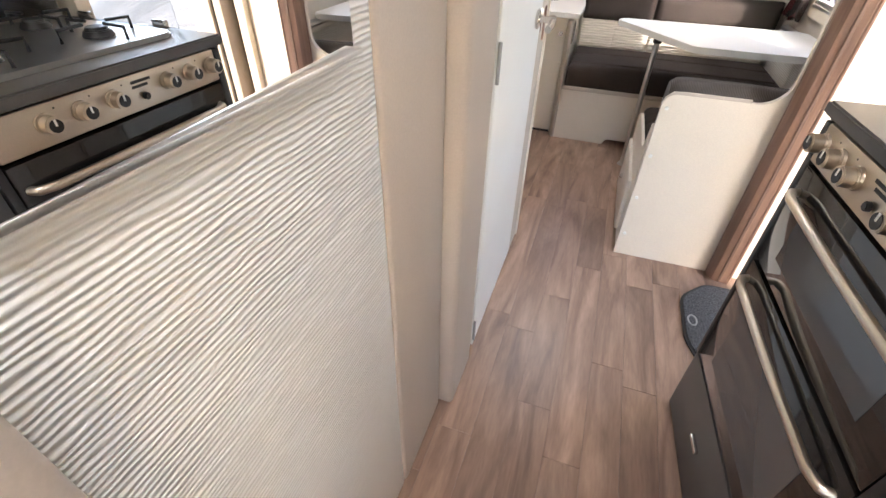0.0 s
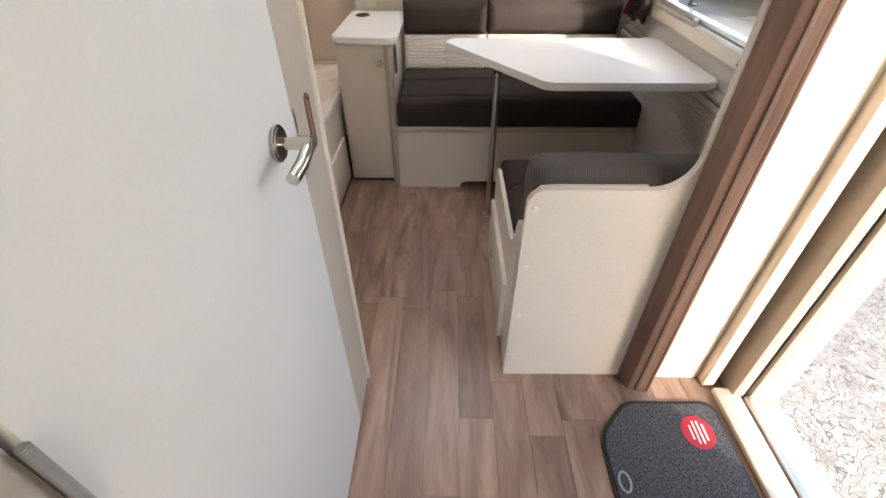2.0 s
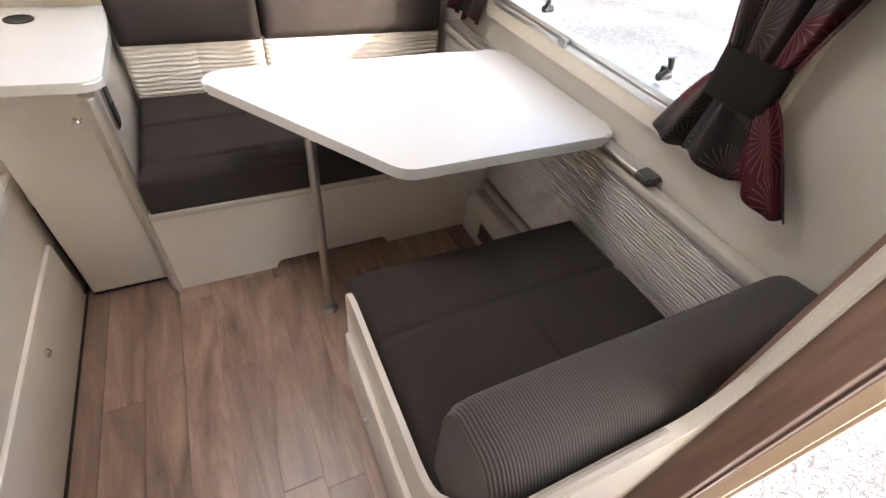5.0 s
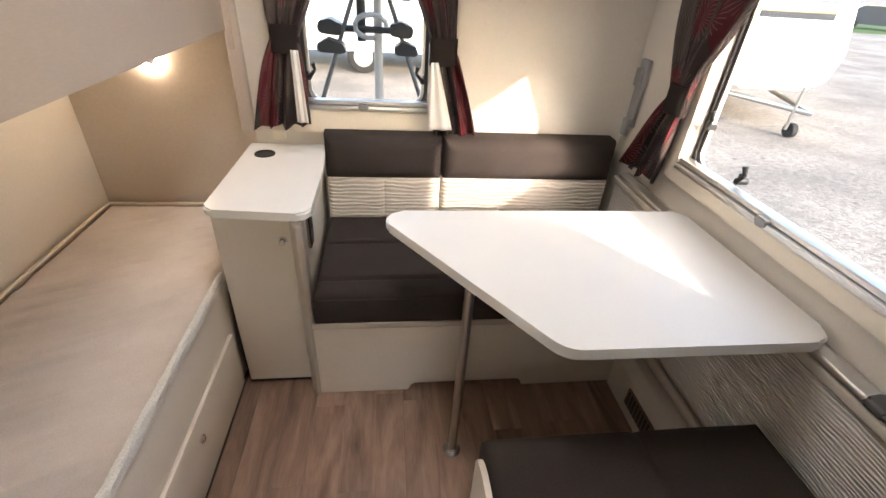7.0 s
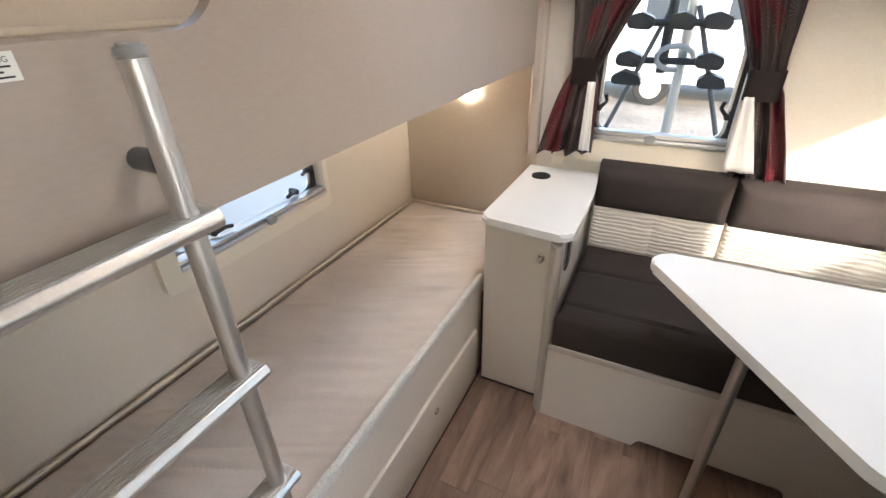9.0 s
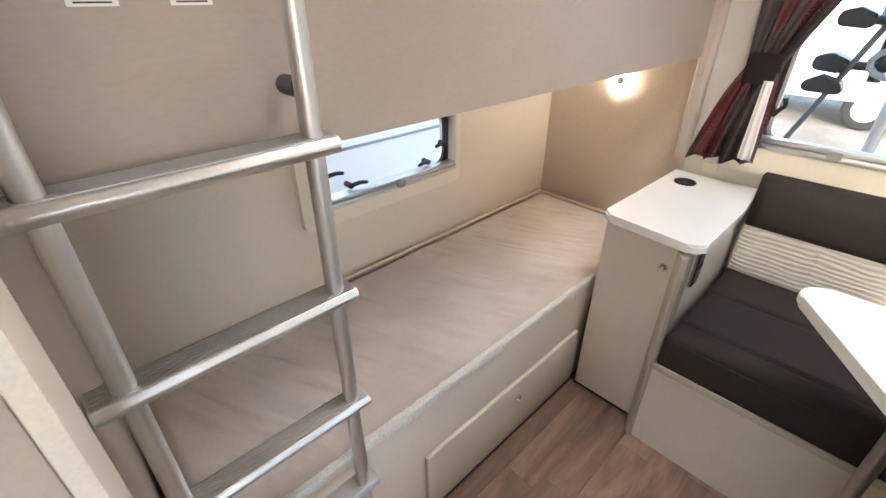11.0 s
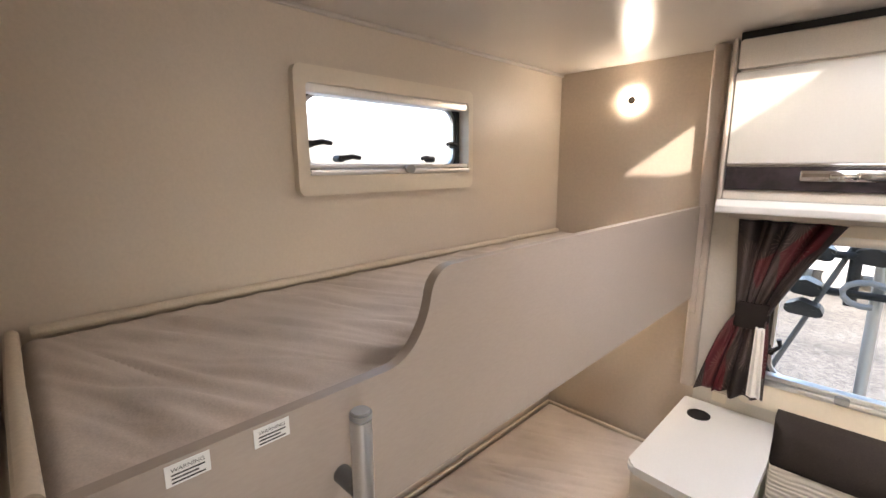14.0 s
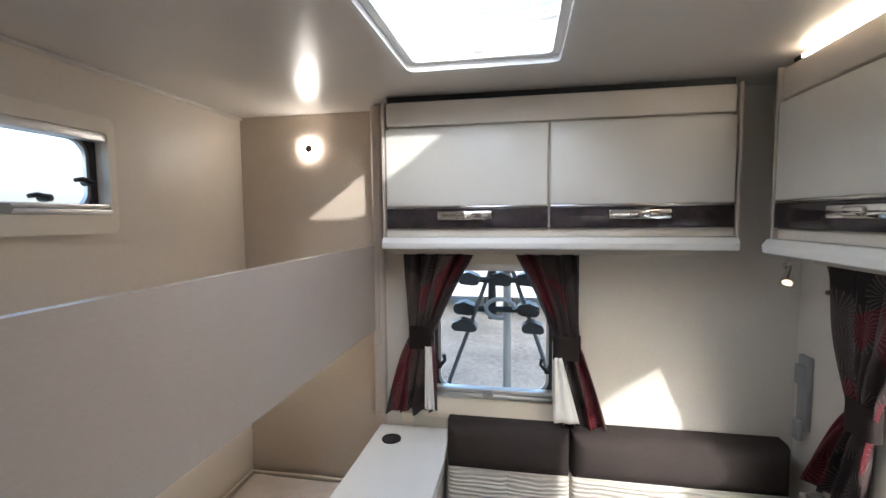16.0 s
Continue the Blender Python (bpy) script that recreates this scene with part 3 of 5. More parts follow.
window("window_2", 'x', LEFT, -1, 3.415, 4.010, 0.735, 0.965, "small rectangular window above the lower bunk, cream frame", latches=[(3.56, 1, 0.778), (3.90, -1, 0.778), (3.985, -1, 0.83), (3.475, 1, 0.83)], knob=3.735, border=0.045, border_low=0.05, flat=True, sides=(0.052, 0.022))
window("window_3", 'y', END, 1, -0.205, 0.245, 0.885, 1.40, "square end window with cream frame and aluminium blind rails", latches=[(-0.185, 1, 0.99), (0.225, -1, 0.99)], knob=0.007, border=0.05, bar=0.035, border_low=0.085)
window("window_4", 'x', RIGHT, 1, 3.20, 4.145, 0.85, 1.40, "long side window over the dinette with cream frame", latches=[(3.92, -1, 0.90), (3.44, -1, 0.90), (4.12, -1, 0.99)], knob=3.75, border=0.05, bar=0.035, border_low=0.045)
window("window_5", 'x', RIGHT, 1, 1.50, 1.95, 1.10, 1.42, "kitchen window behind the hob with cream frame", border=0.045)

# skylight
sk = tagged(new("skylight"), "white framed skylight with a clear raised dome and a round grip", "", "", "structure")
part("skylight_frame", ring_slab(rect(-0.265, 0.31, 3.435, 4.255, 0.07), rect(-0.19, 0.235, 3.51, 4.180, 0.03), 'z', TOP - 0.014, TOP + 0.002), M_CEIL, sk, "pale plastic surround")
part("skylight_liner", ring_slab(rect(-0.198, 0.243, 3.502, 4.188, 0.03), rect(-0.186, 0.231, 3.514, 4.176, 0.028), 'z', TOP - 0.016, TOP + 0.10), M_WHITE, sk)
part("skylight_edge", ring_slab(rect(-0.188, 0.233, 3.512, 4.178, 0.02), rect(-0.165, 0.21, 3.535, 4.155, 0.02), 'z', TOP + 0.002, TOP + 0.012), M_WHITE, sk)
part("dome_rim", ring_slab(rect(-0.24, 0.285, 3.46, 4.230, 0.06), rect(-0.17, 0.215, 3.53, 4.160, 0.06), 'z', TOP + 0.10, TOP + 0.115), M_SHELL, sk)
d = part("dome", slab(rect(-0.235, 0.28, 3.465, 4.225, 0.06), 'z', TOP + 0.118, TOP + 0.124), M_DOME, sk)
d.visible_shadow = False
part("dome_bow", bent([(-0.15 + 0.345 * k / 12, 4.090 + 0.03 * math.sin(math.pi * k / 12), TOP + 0.085) for k in range(13)], 0.007), M_WHITE, sk)
g = rod((0.0225, 4.165, TOP + 0.055), (0.0225, 4.135, TOP + 0.05), 0.042, 0.034, n=28, bev=0.004)
part("grip", g, M_WHITE, sk, "oval white grip")
part("grip_cap", rod((0.0225, 4.136, TOP + 0.05), (0.0225, 4.126, TOP + 0.048), 0.02, n=20, bev=0.003), M_FRAMECREAM, sk)


# unseen vent, added only to bring light onto the textured panel
vent = tagged(new("skylight_kitchen"), "unseen roof vent added over the kitchen to let in light", "", "", "structure")
part("skylight_liner", ring_slab(rect(0.04, 0.46, 0.74, 1.16, 0.03), rect(0.055, 0.445, 0.755, 1.145, 0.03), 'z', TOP - 0.012, TOP + 0.165), M_WHITE, vent)
d = part("dome", slab(rect(0.035, 0.465, 0.735, 1.165, 0.04), 'z', TOP + 0.166, TOP + 0.172), M_DOME, vent)
d.visible_shadow = False

# ---- bunks ----
def rumple(x0, x1, y0, y1, z0, z1, depth, seed, near=1.0):
    """A thin mattress whose cover lies in shallow folds."""
    bm = bmesh.new()
    nx, ny = 130, 340
    grid = []
    for j in range(ny + 1):
        row = []
        for i in range(nx + 1):
            x, y = x0 + (x1 - x0) * i / nx, y0 + (y1 - y0) * j / ny
            e = min(x - x0, x1 - x, y - y0, y1 - y)
            z = z1 - 0.018 * (1 - min(e / 0.03, 1)) ** 2
            fold = noise.noise(Vector((x * 2.6 + seed, y * 13 - x * 6, seed))) + 0.45 * noise.noise(Vector((x * 5 + seed, y * 31 - x * 14, seed + 4)))
            amp = depth * (0.15 + 0.85 * min(1, e / 0.09)) * (0.25 + 0.75 * max(0.0, 1 - (y - y0) / ((y1 - y0) * near)))
            row.append(bm.verts.new((x, y, z + amp * (math.sqrt(fold * fold + 0.015) * 1.6 - 0.7))))
        grid.append(row)
    for j in range(ny):
        for i in range(nx):
            bm.faces.new((grid[j][i], grid[j][i + 1], grid[j + 1][i + 1], grid[j + 1][i]))
    rim = [grid[0][i] for i in range(nx + 1)] + [grid[j][nx] for j in range(1, ny + 1)] + [grid[ny][i] for i in range(nx - 1, -1, -1)] + [grid[j][0] for j in range(ny - 1, 0, -1)]
    low = [bm.verts.new((v.co.x, v.co.y, z0)) for v in rim]
    for i in range(len(rim)):
        j = (i + 1) % len(rim)
        bm.faces.new((rim[i], low[i], low[j], rim[j]))
    bm.faces.new(low)
    return bm


bunk = thing("lower_bunk", (-0.75, 3.7, 0), "light beige lower bunk base with hinged locker doors", "bunk bed")
part("front_board", box(-0.475, -0.4445, 2.81, 4.120, 0.0, 0.447, bev=0.003), M_FURN, bunk)
part("bed_board", box(LEFT + 0.003, -0.476, 2.81, 4.63, 0.35, 0.37, bev=0.002), M_FURN, bunk)
part("edge_rail", box(-0.455, -0.441, 2.81, 4.120, 0.4475, 0.474, bev=0.006), M_FURN_EDGE, bunk)
bm = bmesh.new()
tape = []
for k in range(181):
    y = 2.83 + 1.28 * k / 180
    w = 0.004 * noise.noise(Vector((y * 30, 1.7, 0))) + 0.003 * noise.noise(Vector((y * 90, 5.7, 0)))
    h = 0.004 * noise.noise(Vector((y * 40, 9.2, 3)))
    tape.append([bm.verts.new(q) for q in ((-0.4535, y, 0.4750), (-0.4535, y, 0.4790 + h), (-0.442 + w, y, 0.4790 + h), (-0.4375 + 0.5 * w, y, 0.472), (-0.4375 + 0.5 * w, y, 0.450 + 2 * h), (-0.4405, y, 0.450 + 2 * h))])
for a, b in zip(tape, tape[1:]):
    for q in range(6):
        bm.faces.new((a[q], a[(q + 1) % 6], b[(q + 1) % 6], b[q]))
bm.faces.new(tape[0])
bm.faces.new(tape[-1])
part("hook_tape", bm, M_FUZZ, bunk, "rough white tape along the bunk edge")
for y0, y1 in ((3.312, 4.048),):
    dr = part("locker_door", box(-0.4440, -0.430, y0, y1, 0.033, 0.268, bev=0.004), M_FURN, bunk)
    part("lock", cy(cy(bmesh.new(), (-0.430, 3.698, 0.197), (-0.424, 3.698, 0.197), 0.013, n=20, bev=0.002), (-0.424, 3.698, 0.197), (-0.421, 3.698, 0.197), 0.007, n=14), M_CHROME, dr, "small chrome push lock")
part("plinth_strip", box(-0.4440, -0.438, 2.82, 4.11, 0.0, 0.02, bev=0.001), M_BLACK, bunk)

low_mat = thing("lower_mattress", (-0.75, 3.7, 0.37), "thin taupe mattress with rumpled cover on the lower bunk", "mattress")
part("cover", rumple(LEFT + 0.022, -0.455, 2.83, 4.622, 0.3715, 0.465, 0.021, 3.0, 1.6), M_MATTRESS, low_mat)
part("piping", bent([(LEFT + 0.020, 2.84, 0.466), (LEFT + 0.020, 3.7, 0.467), (LEFT + 0.020, 4.618, 0.466)], 0.007), M_PIPING, low_mat)
part("piping", bent([(LEFT + 0.02, 4.618, 0.466), (-0.7, 4.618, 0.467), (-0.45, 4.618, 0.466)], 0.007), M_PIPING, low_mat)

GX = -0.428
up = thing("upper_bunk", (-0.73, 3.7, 1.13), "taupe laminate upper bunk with a curved guard board", "bunk bed")
outline = [(2.802, 1.140), (BUNK_END - 0.05, 1.140), (BUNK_END - 0.05, 1.467), (3.266, 1.466), (3.250, 1.39), (3.206, 1.338), (2.802, 1.336)]
part("guard_board", slab(rounded(outline, [0.004, 0.004, 0.02, 0.05, 0.14, 0.09, 0.004], 10), 'x', GX - 0.018, GX, 0.003), M_GUARD, up)
part("guard_end_post", slab(rounded([(4.545, 1.08), (4.568, 1.08), (4.568, 1.475), (4.545, 1.475)], 0.010), 'x', GX, GX + 0.016, 0.003), M_POST, up)
part("bed_board", box(LEFT + 0.003, GX - 0.019, 2.81, BUNK_END - 0.003, 1.142, 1.168, bev=0.002), M_FURN, up)
top_mat = thing("upper_mattress", (-0.73, 3.7, 1.17), "taupe mattress with creased cover and cream piping on the upper bunk", "mattress")
part("cover", rumple(LEFT + 0.022, GX - 0.022, 2.822, BUNK_END - 0.02, 1.1695, 1.316, 0.020, 9.0, 1.2), M_MATTRESS, top_mat)
part("piping", bent([(LEFT + 0.018, 2.84, 1.322), (LEFT + 0.018, 3.7, 1.320), (LEFT + 0.018, BUNK_END - 0.02, 1.316)], 0.011), M_PIPING, top_mat)
part("piping", bent([(LEFT + 0.02, 2.815, 1.322), (-0.75, 2.813, 1.324), (GX - 0.03, 2.815, 1.330)], 0.011), M_PIPING, top_mat)
for y0 in (2.907, 2.991):
    lab = thing("warning_label", (GX, y0 + 0.02, 1.31), "small white printed warning label stuck on the guard board", "label", "warning labels")
    part("label_sheet", box(GX + 0.0005, GX + 0.0015, y0, y0 + 0.040, 1.311, 1.333, bev=0), M_LABEL, lab)
    cu = bpy.data.curves.new("heading", 'FONT')
    cu.body, cu.size, cu.align_x = "WARNING", 0.0062, 'CENTER'
    cu.materials.append(M_INK)
    tx = new("heading", cu)
    tx.parent = lab
    tx.matrix_parent_inverse = Matrix.Translation(-lab.location)
    tx.matrix_basis = Matrix.Translation((GX + 0.0022, y0 + 0.020, 1.3255)) @ pose(0, 0, 0, 90, 0, 90)
    for k in range(3):
        part("print_line", box(GX + 0.0016, GX + 0.0021, y0 + 0.005, y0 + 0.035 - 0.006 * (k % 2), 1.3215 - 0.004 * k, 1.3230 - 0.004 * k, bev=0), M_INK, lab)

# ladder
lad = thing("bunk_ladder", (-0.36, 2.96, 0), "aluminium bunk ladder with ribbed treads and grey end caps", "ladder")
LX = -0.378
for y in (2.825, 3.095):
    rail = part("rail", rod((LX, y, 0.03), (LX, y, 1.322), 0.0128, n=24), M_ALU, lad)
    part("cap", rod((LX, y, 1.322), (LX, y, 1.334), 0.0134, n=24, bev=0.003), M_GREY, rail)
    part("foot", rod((LX, y, 0.0), (LX, y, 0.032), 0.021, 0.019, n=20, bev=0.003), M_RUBBER, rail)
    part("spacer", rod((GX + 0.001, y, 1.225), (LX - 0.012, y, 1.225), 0.012, n=16), M_GREY_DARK, rail)
for z in (1.158, 0.930, 0.702, 0.466, 0.236):
    tread = part("tread", slab(rounded([(LX - 0.022, z - 0.011), (LX + 0.016, z - 0.011), (LX + 0.023, z), (LX + 0.016, z + 0.011), (LX - 0.022, z + 0.011), (LX - 0.028, z)], 0.006), 'y', 2.788, 3.122, 0.001), M_ALU, lad)
    bm = bmesh.new()
    for k in range(9):
        x = LX - 0.021 + k * 0.0043
        bx(bm, x, x + 0.0022, 2.790, 3.120, z + 0.0108, z + 0.0128, 0)
    part("tread_ribs", bm, M_ALU, tread)


# lamps on the bunk end board
def ring_lamp(z, label):
    lamp = thing("bunk_lamp", (-0.735, BUNK_END, z), label, "wall lamp", "bunk reading lamps")
    bm = bmesh.new()
    k = 32
    o = [Vector((-0.735 + 0.034 * math.cos(2 * math.pi * i / k), z + 0.034 * math.sin(2 * math.pi * i / k))) for i in range(k)]
    q = [Vector((-0.735 + 0.017 * math.cos(2 * math.pi * i / k), z + 0.017 * math.sin(2 * math.pi * i / k))) for i in range(k)]
    part("light_ring", ring_slab(o, q, 'y', BUNK_END - 0.012, BUNK_END - 0.001, bm), M_LAMP, lamp, "glowing warm white ring")
    part("hub", rod((-0.735, BUNK_END - 0.001, z), (-0.735, BUNK_END - 0.013, z), 0.0165, n=24, bev=0.002), M_NICKEL, lamp)


ring_lamp(1.86, "round wall lamp with a lit ring above the upper bunk")
ring_lamp(1.02, "round wall lamp with a lit ring above the lower bunk")

# ---- small cabinet ----
cab = thing("corner_cabinet", (-0.28, 4.3, 0), "narrow light beige cabinet with a white worktop beside the bench", "cabinet")
part("body", box(-0.425, -0.160, 4.085, END - 0.002, 0.0, 0.715, bev=0.003), M_FURN, cab)
dr = part("door", box(-0.418, -0.196, 4.066, 4.083, 0.016, 0.71, bev=0.003), M_FURN, cab)
part("knob", cy(cy(bmesh.new(), (-0.223, 4.066, 0.627), (-0.223, 4.056, 0.627), 0.014, n=20, bev=0.002), (-0.223, 4.056, 0.627), (-0.223, 4.040, 0.627), 0.008, 0.010, n=16, bev=0.002), M_CHROME, dr, "chrome push knob")
part("worktop", slab(rounded([(-0.425, END - 0.002), (-0.425, 4.035), (-0.125, 4.005), (-0.125, 4.33), (-0.145, END - 0.002)], [0, 0.03, 0.035, 0.02, 0]), 'z', 0.722, 0.748, 0.006), M_WHITE, cab, "white laminate worktop")
part("side_post", slab(rounded([(-0.19, 4.03), (-0.165, 3.99), (-0.152, 4.01), (-0.160, 4.10), (-0.19, 4.084)], 0.006), 'z', 0, 0.71), M_FURN_EDGE, cab)
part("plinth", box(-0.42, -0.2, 4.072, 4.084, 0.0, 0.014, bev=0.001), M_BLACK, cab)
part("cable_ring", ring_slab([Vector((-0.345 + 0.036 * math.cos(a), 4.462 + 0.036 * math.sin(a))) for a in (2 * math.pi * i / 32 for i in range(32))], [Vector((-0.345 + 0.029 * math.cos(a), 4.462 + 0.029 * math.sin(a))) for a in (2 * math.pi * i / 32 for i in range(32))], 'z', 0.7485, 0.752), M_BLACK, cab)
part("cable_lid", rod((-0.345, 4.462, 0.7485), (-0.345, 4.462, 0.7505), 0.0285, n=32), M_BLACK, cab, "round black cover")
sock = part("socket_plate", slab(rect(4.11, 4.18, 0.56, 0.69, 0.015), 'x', -0.1595, -0.152, 0.002), M_NICKEL, cab, "satin socket plate")
part("socket_face", slab(rect(4.125, 4.165, 0.575, 0.625, 0.006), 'x', -0.1518, -0.149, 0.001), M_BLACK, sock)
part("socket_face", slab(rect(4.125, 4.165, 0.632, 0.678, 0.006), 'x', -0.1518, -0.149, 0.001), M_BLACK, sock)

# ---- rear bench ----
bench = thing("rear_bench", (0.45, 4.3, 0), "light beige bench box along the end wall", "bench")
poly = [(-0.155, 0.0), (0.165, 0.0), (0.18, 0.035), (0.59, 0.035), (0.605, 0.0), (1.048, 0.0), (1.048, 0.318), (-0.155, 0.318)]
part("front_board", slab(rounded(poly, [0, 0.004, 0.014, 0.014, 0.004, 0, 0, 0]), 'y', 4.002, 4.02, 0.002), M_FURN, bench)
part("top_lip", box(-0.155, 1.048, 3.990, 4.022, 0.322, 0.347, bev=0.005), M_FURN_EDGE, bench)
part("seat_board", box(-0.150, 1.048, 4.022, END - 0.002, 0.325, 0.345, bev=0.001), M_FURN, bench)
for x0, x1, seams in ((-0.145, 1.024, (0.44,)),):
    cu = thing("bench_cushion", ((x0 + x1) / 2, 4.28, 0.35), "dark brown upholstered seat cushion with stitched seams on the rear bench", "cushion")
    part("pad", cushion(pose(x0, 3.995, 0.3475), x1 - x0, 0.56, 0.125, (), (0.075, 0.30), 0.03, 0.014, 0.014, 60, 90), M_DARK_FABRIC, cu)
    part("front_panel", box(x0 + 0.02, x1 - 0.02, 3.9935, 3.9965, 0.36, 0.445, bev=0.001), M_DARK_FABRIC, cu)
bk = thing("back_cushion", (0.45, 4.5, 0.48), "padded backrest in brown cloth with a cream wavy band", "cushion")


def backrest(x0, x1, z0, zb, z1, y0, seam, mat_top):
    up_turn = Matrix.Translation((x0, y0, z0)) @ Matrix(((1, 0, 0, 0), (0, 0, -1, 0), (0, 1, 0, 0), (0, 0, 0, 1)))
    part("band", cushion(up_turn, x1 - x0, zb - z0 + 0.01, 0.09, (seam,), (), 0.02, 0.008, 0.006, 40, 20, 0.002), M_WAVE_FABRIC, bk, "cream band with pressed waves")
    upper = Matrix.Translation((x0, y0, zb)) @ Matrix(((1, 0, 0, 0), (0, 0, -1, 0), (0, 1, 0, 0), (0, 0, 0, 1)))
    part("pad", cushion(upper, x1 - x0, z1 - zb, 0.105, (), (), 0.045, 0.014, 0.0, 40, 26, 0.002), mat_top, bk, "brown head pad")


backrest(-0.140, 0.302, 0.47, 0.645, 0.815, END - 0.012, 0.22, M_DARK_FABRIC)
backrest(0.306, 1.0, 0.47, 0.645, 0.812, END - 0.012, 0.24, M_DARK_FABRIC)

# ---- front seat of the dinette ----
seat = thing("dinette_bench", (0.66, 3.15, 0), "light beige dinette bench box with a curved end panel", "bench")
part("end_panel", slab(rounded([(0.292, 0.0), (0.69, 0.0), (0.69, 1.90), (0.668, 1.90), (0.668, 0.716), (0.294, 0.716)], [0.003, 0, 0, 0, 0.085, 0.045], 10), 'y', 2.812, 2.832, 0.003), M_FURN, seat)
part("panel_edge", bent([(0.300, 2.822, 0.667), (0.306, 2.822, 0.697), (0.325, 2.822, 0.7155), (0.36, 2.822, 0.718), (0.57, 2.822, 0.718)], 0.0085, 10), M_FURN_EDGE, seat)
for x, z in ((0.314, 0.665), (0.313, 0.478), (0.313, 0.292), (0.312, 0.112)):
    part("screw_cap", rod((x, 2.813, z), (x, 2.806, z), 0.0075, 0.006, n=16, bev=0.001), M_LABEL, seat, "white screw cap")
part("front_board", box(0.292, 0.31, 2.833, 3.455, 0.02, 0.34, bev=0.003), M_FURN, seat)
part("seat_board", box(0.31, 1.047, 2.857, 3.455, 0.32, 0.338, bev=0.001), M_FURN, seat)
part("back_board", box(0.31, 1.047, 3.437, 3.455, 0.0, 0.318, bev=0.002), M_FURN, seat)
part("plinth", box(0.31, 1.0, 2.857, 3.43, 0.0, 0.02, bev=0.0), M_BLACK, seat)
wing = part("cushion_stop", slab(rounded([(2.857, 0.34), (3.455, 0.34), (3.455, 0.42), (3.40, 0.44), (2.95, 0.44), (2.857, 0.66)], [0, 0, 0.03, 0.03, 0.08, 0.02]), 'x', 0.292, 0.306, 0.002), M_FURN, seat)
dr = part("locker_door", box(0.276, 0.2915, 2.93, 3.42, 0.05, 0.30, bev=0.004), M_FURN, seat)
part("lock", cy(cy(bmesh.new(), (0.276, 3.235, 0.17), (0.268, 3.235, 0.17), 0.013, n=20, bev=0.002), (0.268, 3.235, 0.17), (0.262, 3.235, 0.17), 0.008, n=14), M_CHROME, dr, "chrome push lock")
cu = thing("seat_cushion", (0.68, 3.2, 0.34), "dark brown upholstered dinette seat cushion with stitched seams", "cushion")
part("pad", cushion(pose(0.31, 2.93, 0.3395), 0.705, 0.56, 0.115, (0.37,), (0.335,), 0.045, 0.018, 0.009, 90, 80), M_DARK_FABRIC, cu)
cu = thing("roll_cushion", (0.68, 2.92, 0.45), "thick ribbed brown backrest roll of the dinette seat", "cushion")
bm = bmesh.new()
prof = rounded([(2.838, 0.46), (2.985, 0.46), (2.988, 0.675), (2.962, 0.744), (2.872, 0.752), (2.838, 0.70)], [0.02, 0.03, 0.05, 0.04, 0.04, 0.04], 6)
n_sec = 36
rows = []
cx0 = sum(p.x for p in prof) / len(prof)
cz0 = sum(p.y for p in prof) / len(prof)
for i in range(n_sec + 1):
    x = 0.312 + 0.71 * i / n_sec
    e = min(x - 0.312, 1.022 - x)
    s = 1 - 0.16 * (1 - math.sqrt(max(0.0, 1 - (1 - min(e / 0.05, 1)) ** 2)))
    rows.append([bm.verts.new((x, cx0 + (p.x - cx0) * s, cz0 + (p.y - cz0) * s + 0.003 * noise.noise(Vector((x * 7, p.x * 9, p.y * 9))))) for p in prof])
for a, b in zip(rows, rows[1:]):
    for k in range(len(prof)):
        j = (k + 1) % len(prof)
        bm.faces.new((a[k], a[j], b[j], b[k]))
bm.faces.new(rows[0])
bm.faces.new(list(reversed(rows[-1])))
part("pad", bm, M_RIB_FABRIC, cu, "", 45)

# side panel, ledge and heater along the right wall
sp = thing("wainscot", (1.03, 3.7, 0.3), "cream board with pressed waves along the wall beside the dinette", "wainscot")
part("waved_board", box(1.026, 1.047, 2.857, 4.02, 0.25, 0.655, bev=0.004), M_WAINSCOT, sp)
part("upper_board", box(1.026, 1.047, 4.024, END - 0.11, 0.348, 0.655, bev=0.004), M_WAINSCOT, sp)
part("ledge", box(1.008, 1.047, 2.857, END - 0.115, 0.657, 0.685, bev=0.008, seg=3), M_WALL_PALE, sp)
ht = thing("heater_box", (1.0, 3.72, 0), "beige boxed-in heater duct with a brown louvred grille", "heater")
part("casing", slab(rounded([(0.955, 0.0), (0.955, 0.15), (0.985, 0.185), (1.047, 0.185), (1.047, 0.0)], [0, 0.02, 0.01, 0, 0]), 'y', 3.46, 3.995, 0.002), M_WALL_PALE, ht)
part("pipe", rod((1.026, 3.46, 0.215), (1.026, 3.995, 0.215), 0.018), M_FURN_EDGE, ht)
gr = part("grille", box(0.948, 0.9545, 3.62, 3.86, 0.05, 0.125, bev=0.002), M_JOINT, ht, "dark louvred grille")
for k in range(12):
    part("slat", box(0.944, 0.9478, 3.63 + k * 0.019, 3.638 + k * 0.019, 0.056, 0.119, bev=0.001), M_BLACK, gr)

# ---- table ----
tb = thing("dinette_table", (0.6, 3.7, 0), "white dinette table with one clipped corner and a steel leg", "table")
part("tabletop", slab(rounded([(0.044, 4.034), (1.02, 4.034), (1.035, 3.455), (0.440, 3.458)], [0.05, 0.03, 0.05, 0.07], 8), 'z', 0.717, 0.745, 0.005), M_TABLE, tb)
leg = part("leg", rod((0.300, 3.745, 0.012), (0.300, 3.745, 0.705), 0.0135, n=20), M_STEEL, tb)
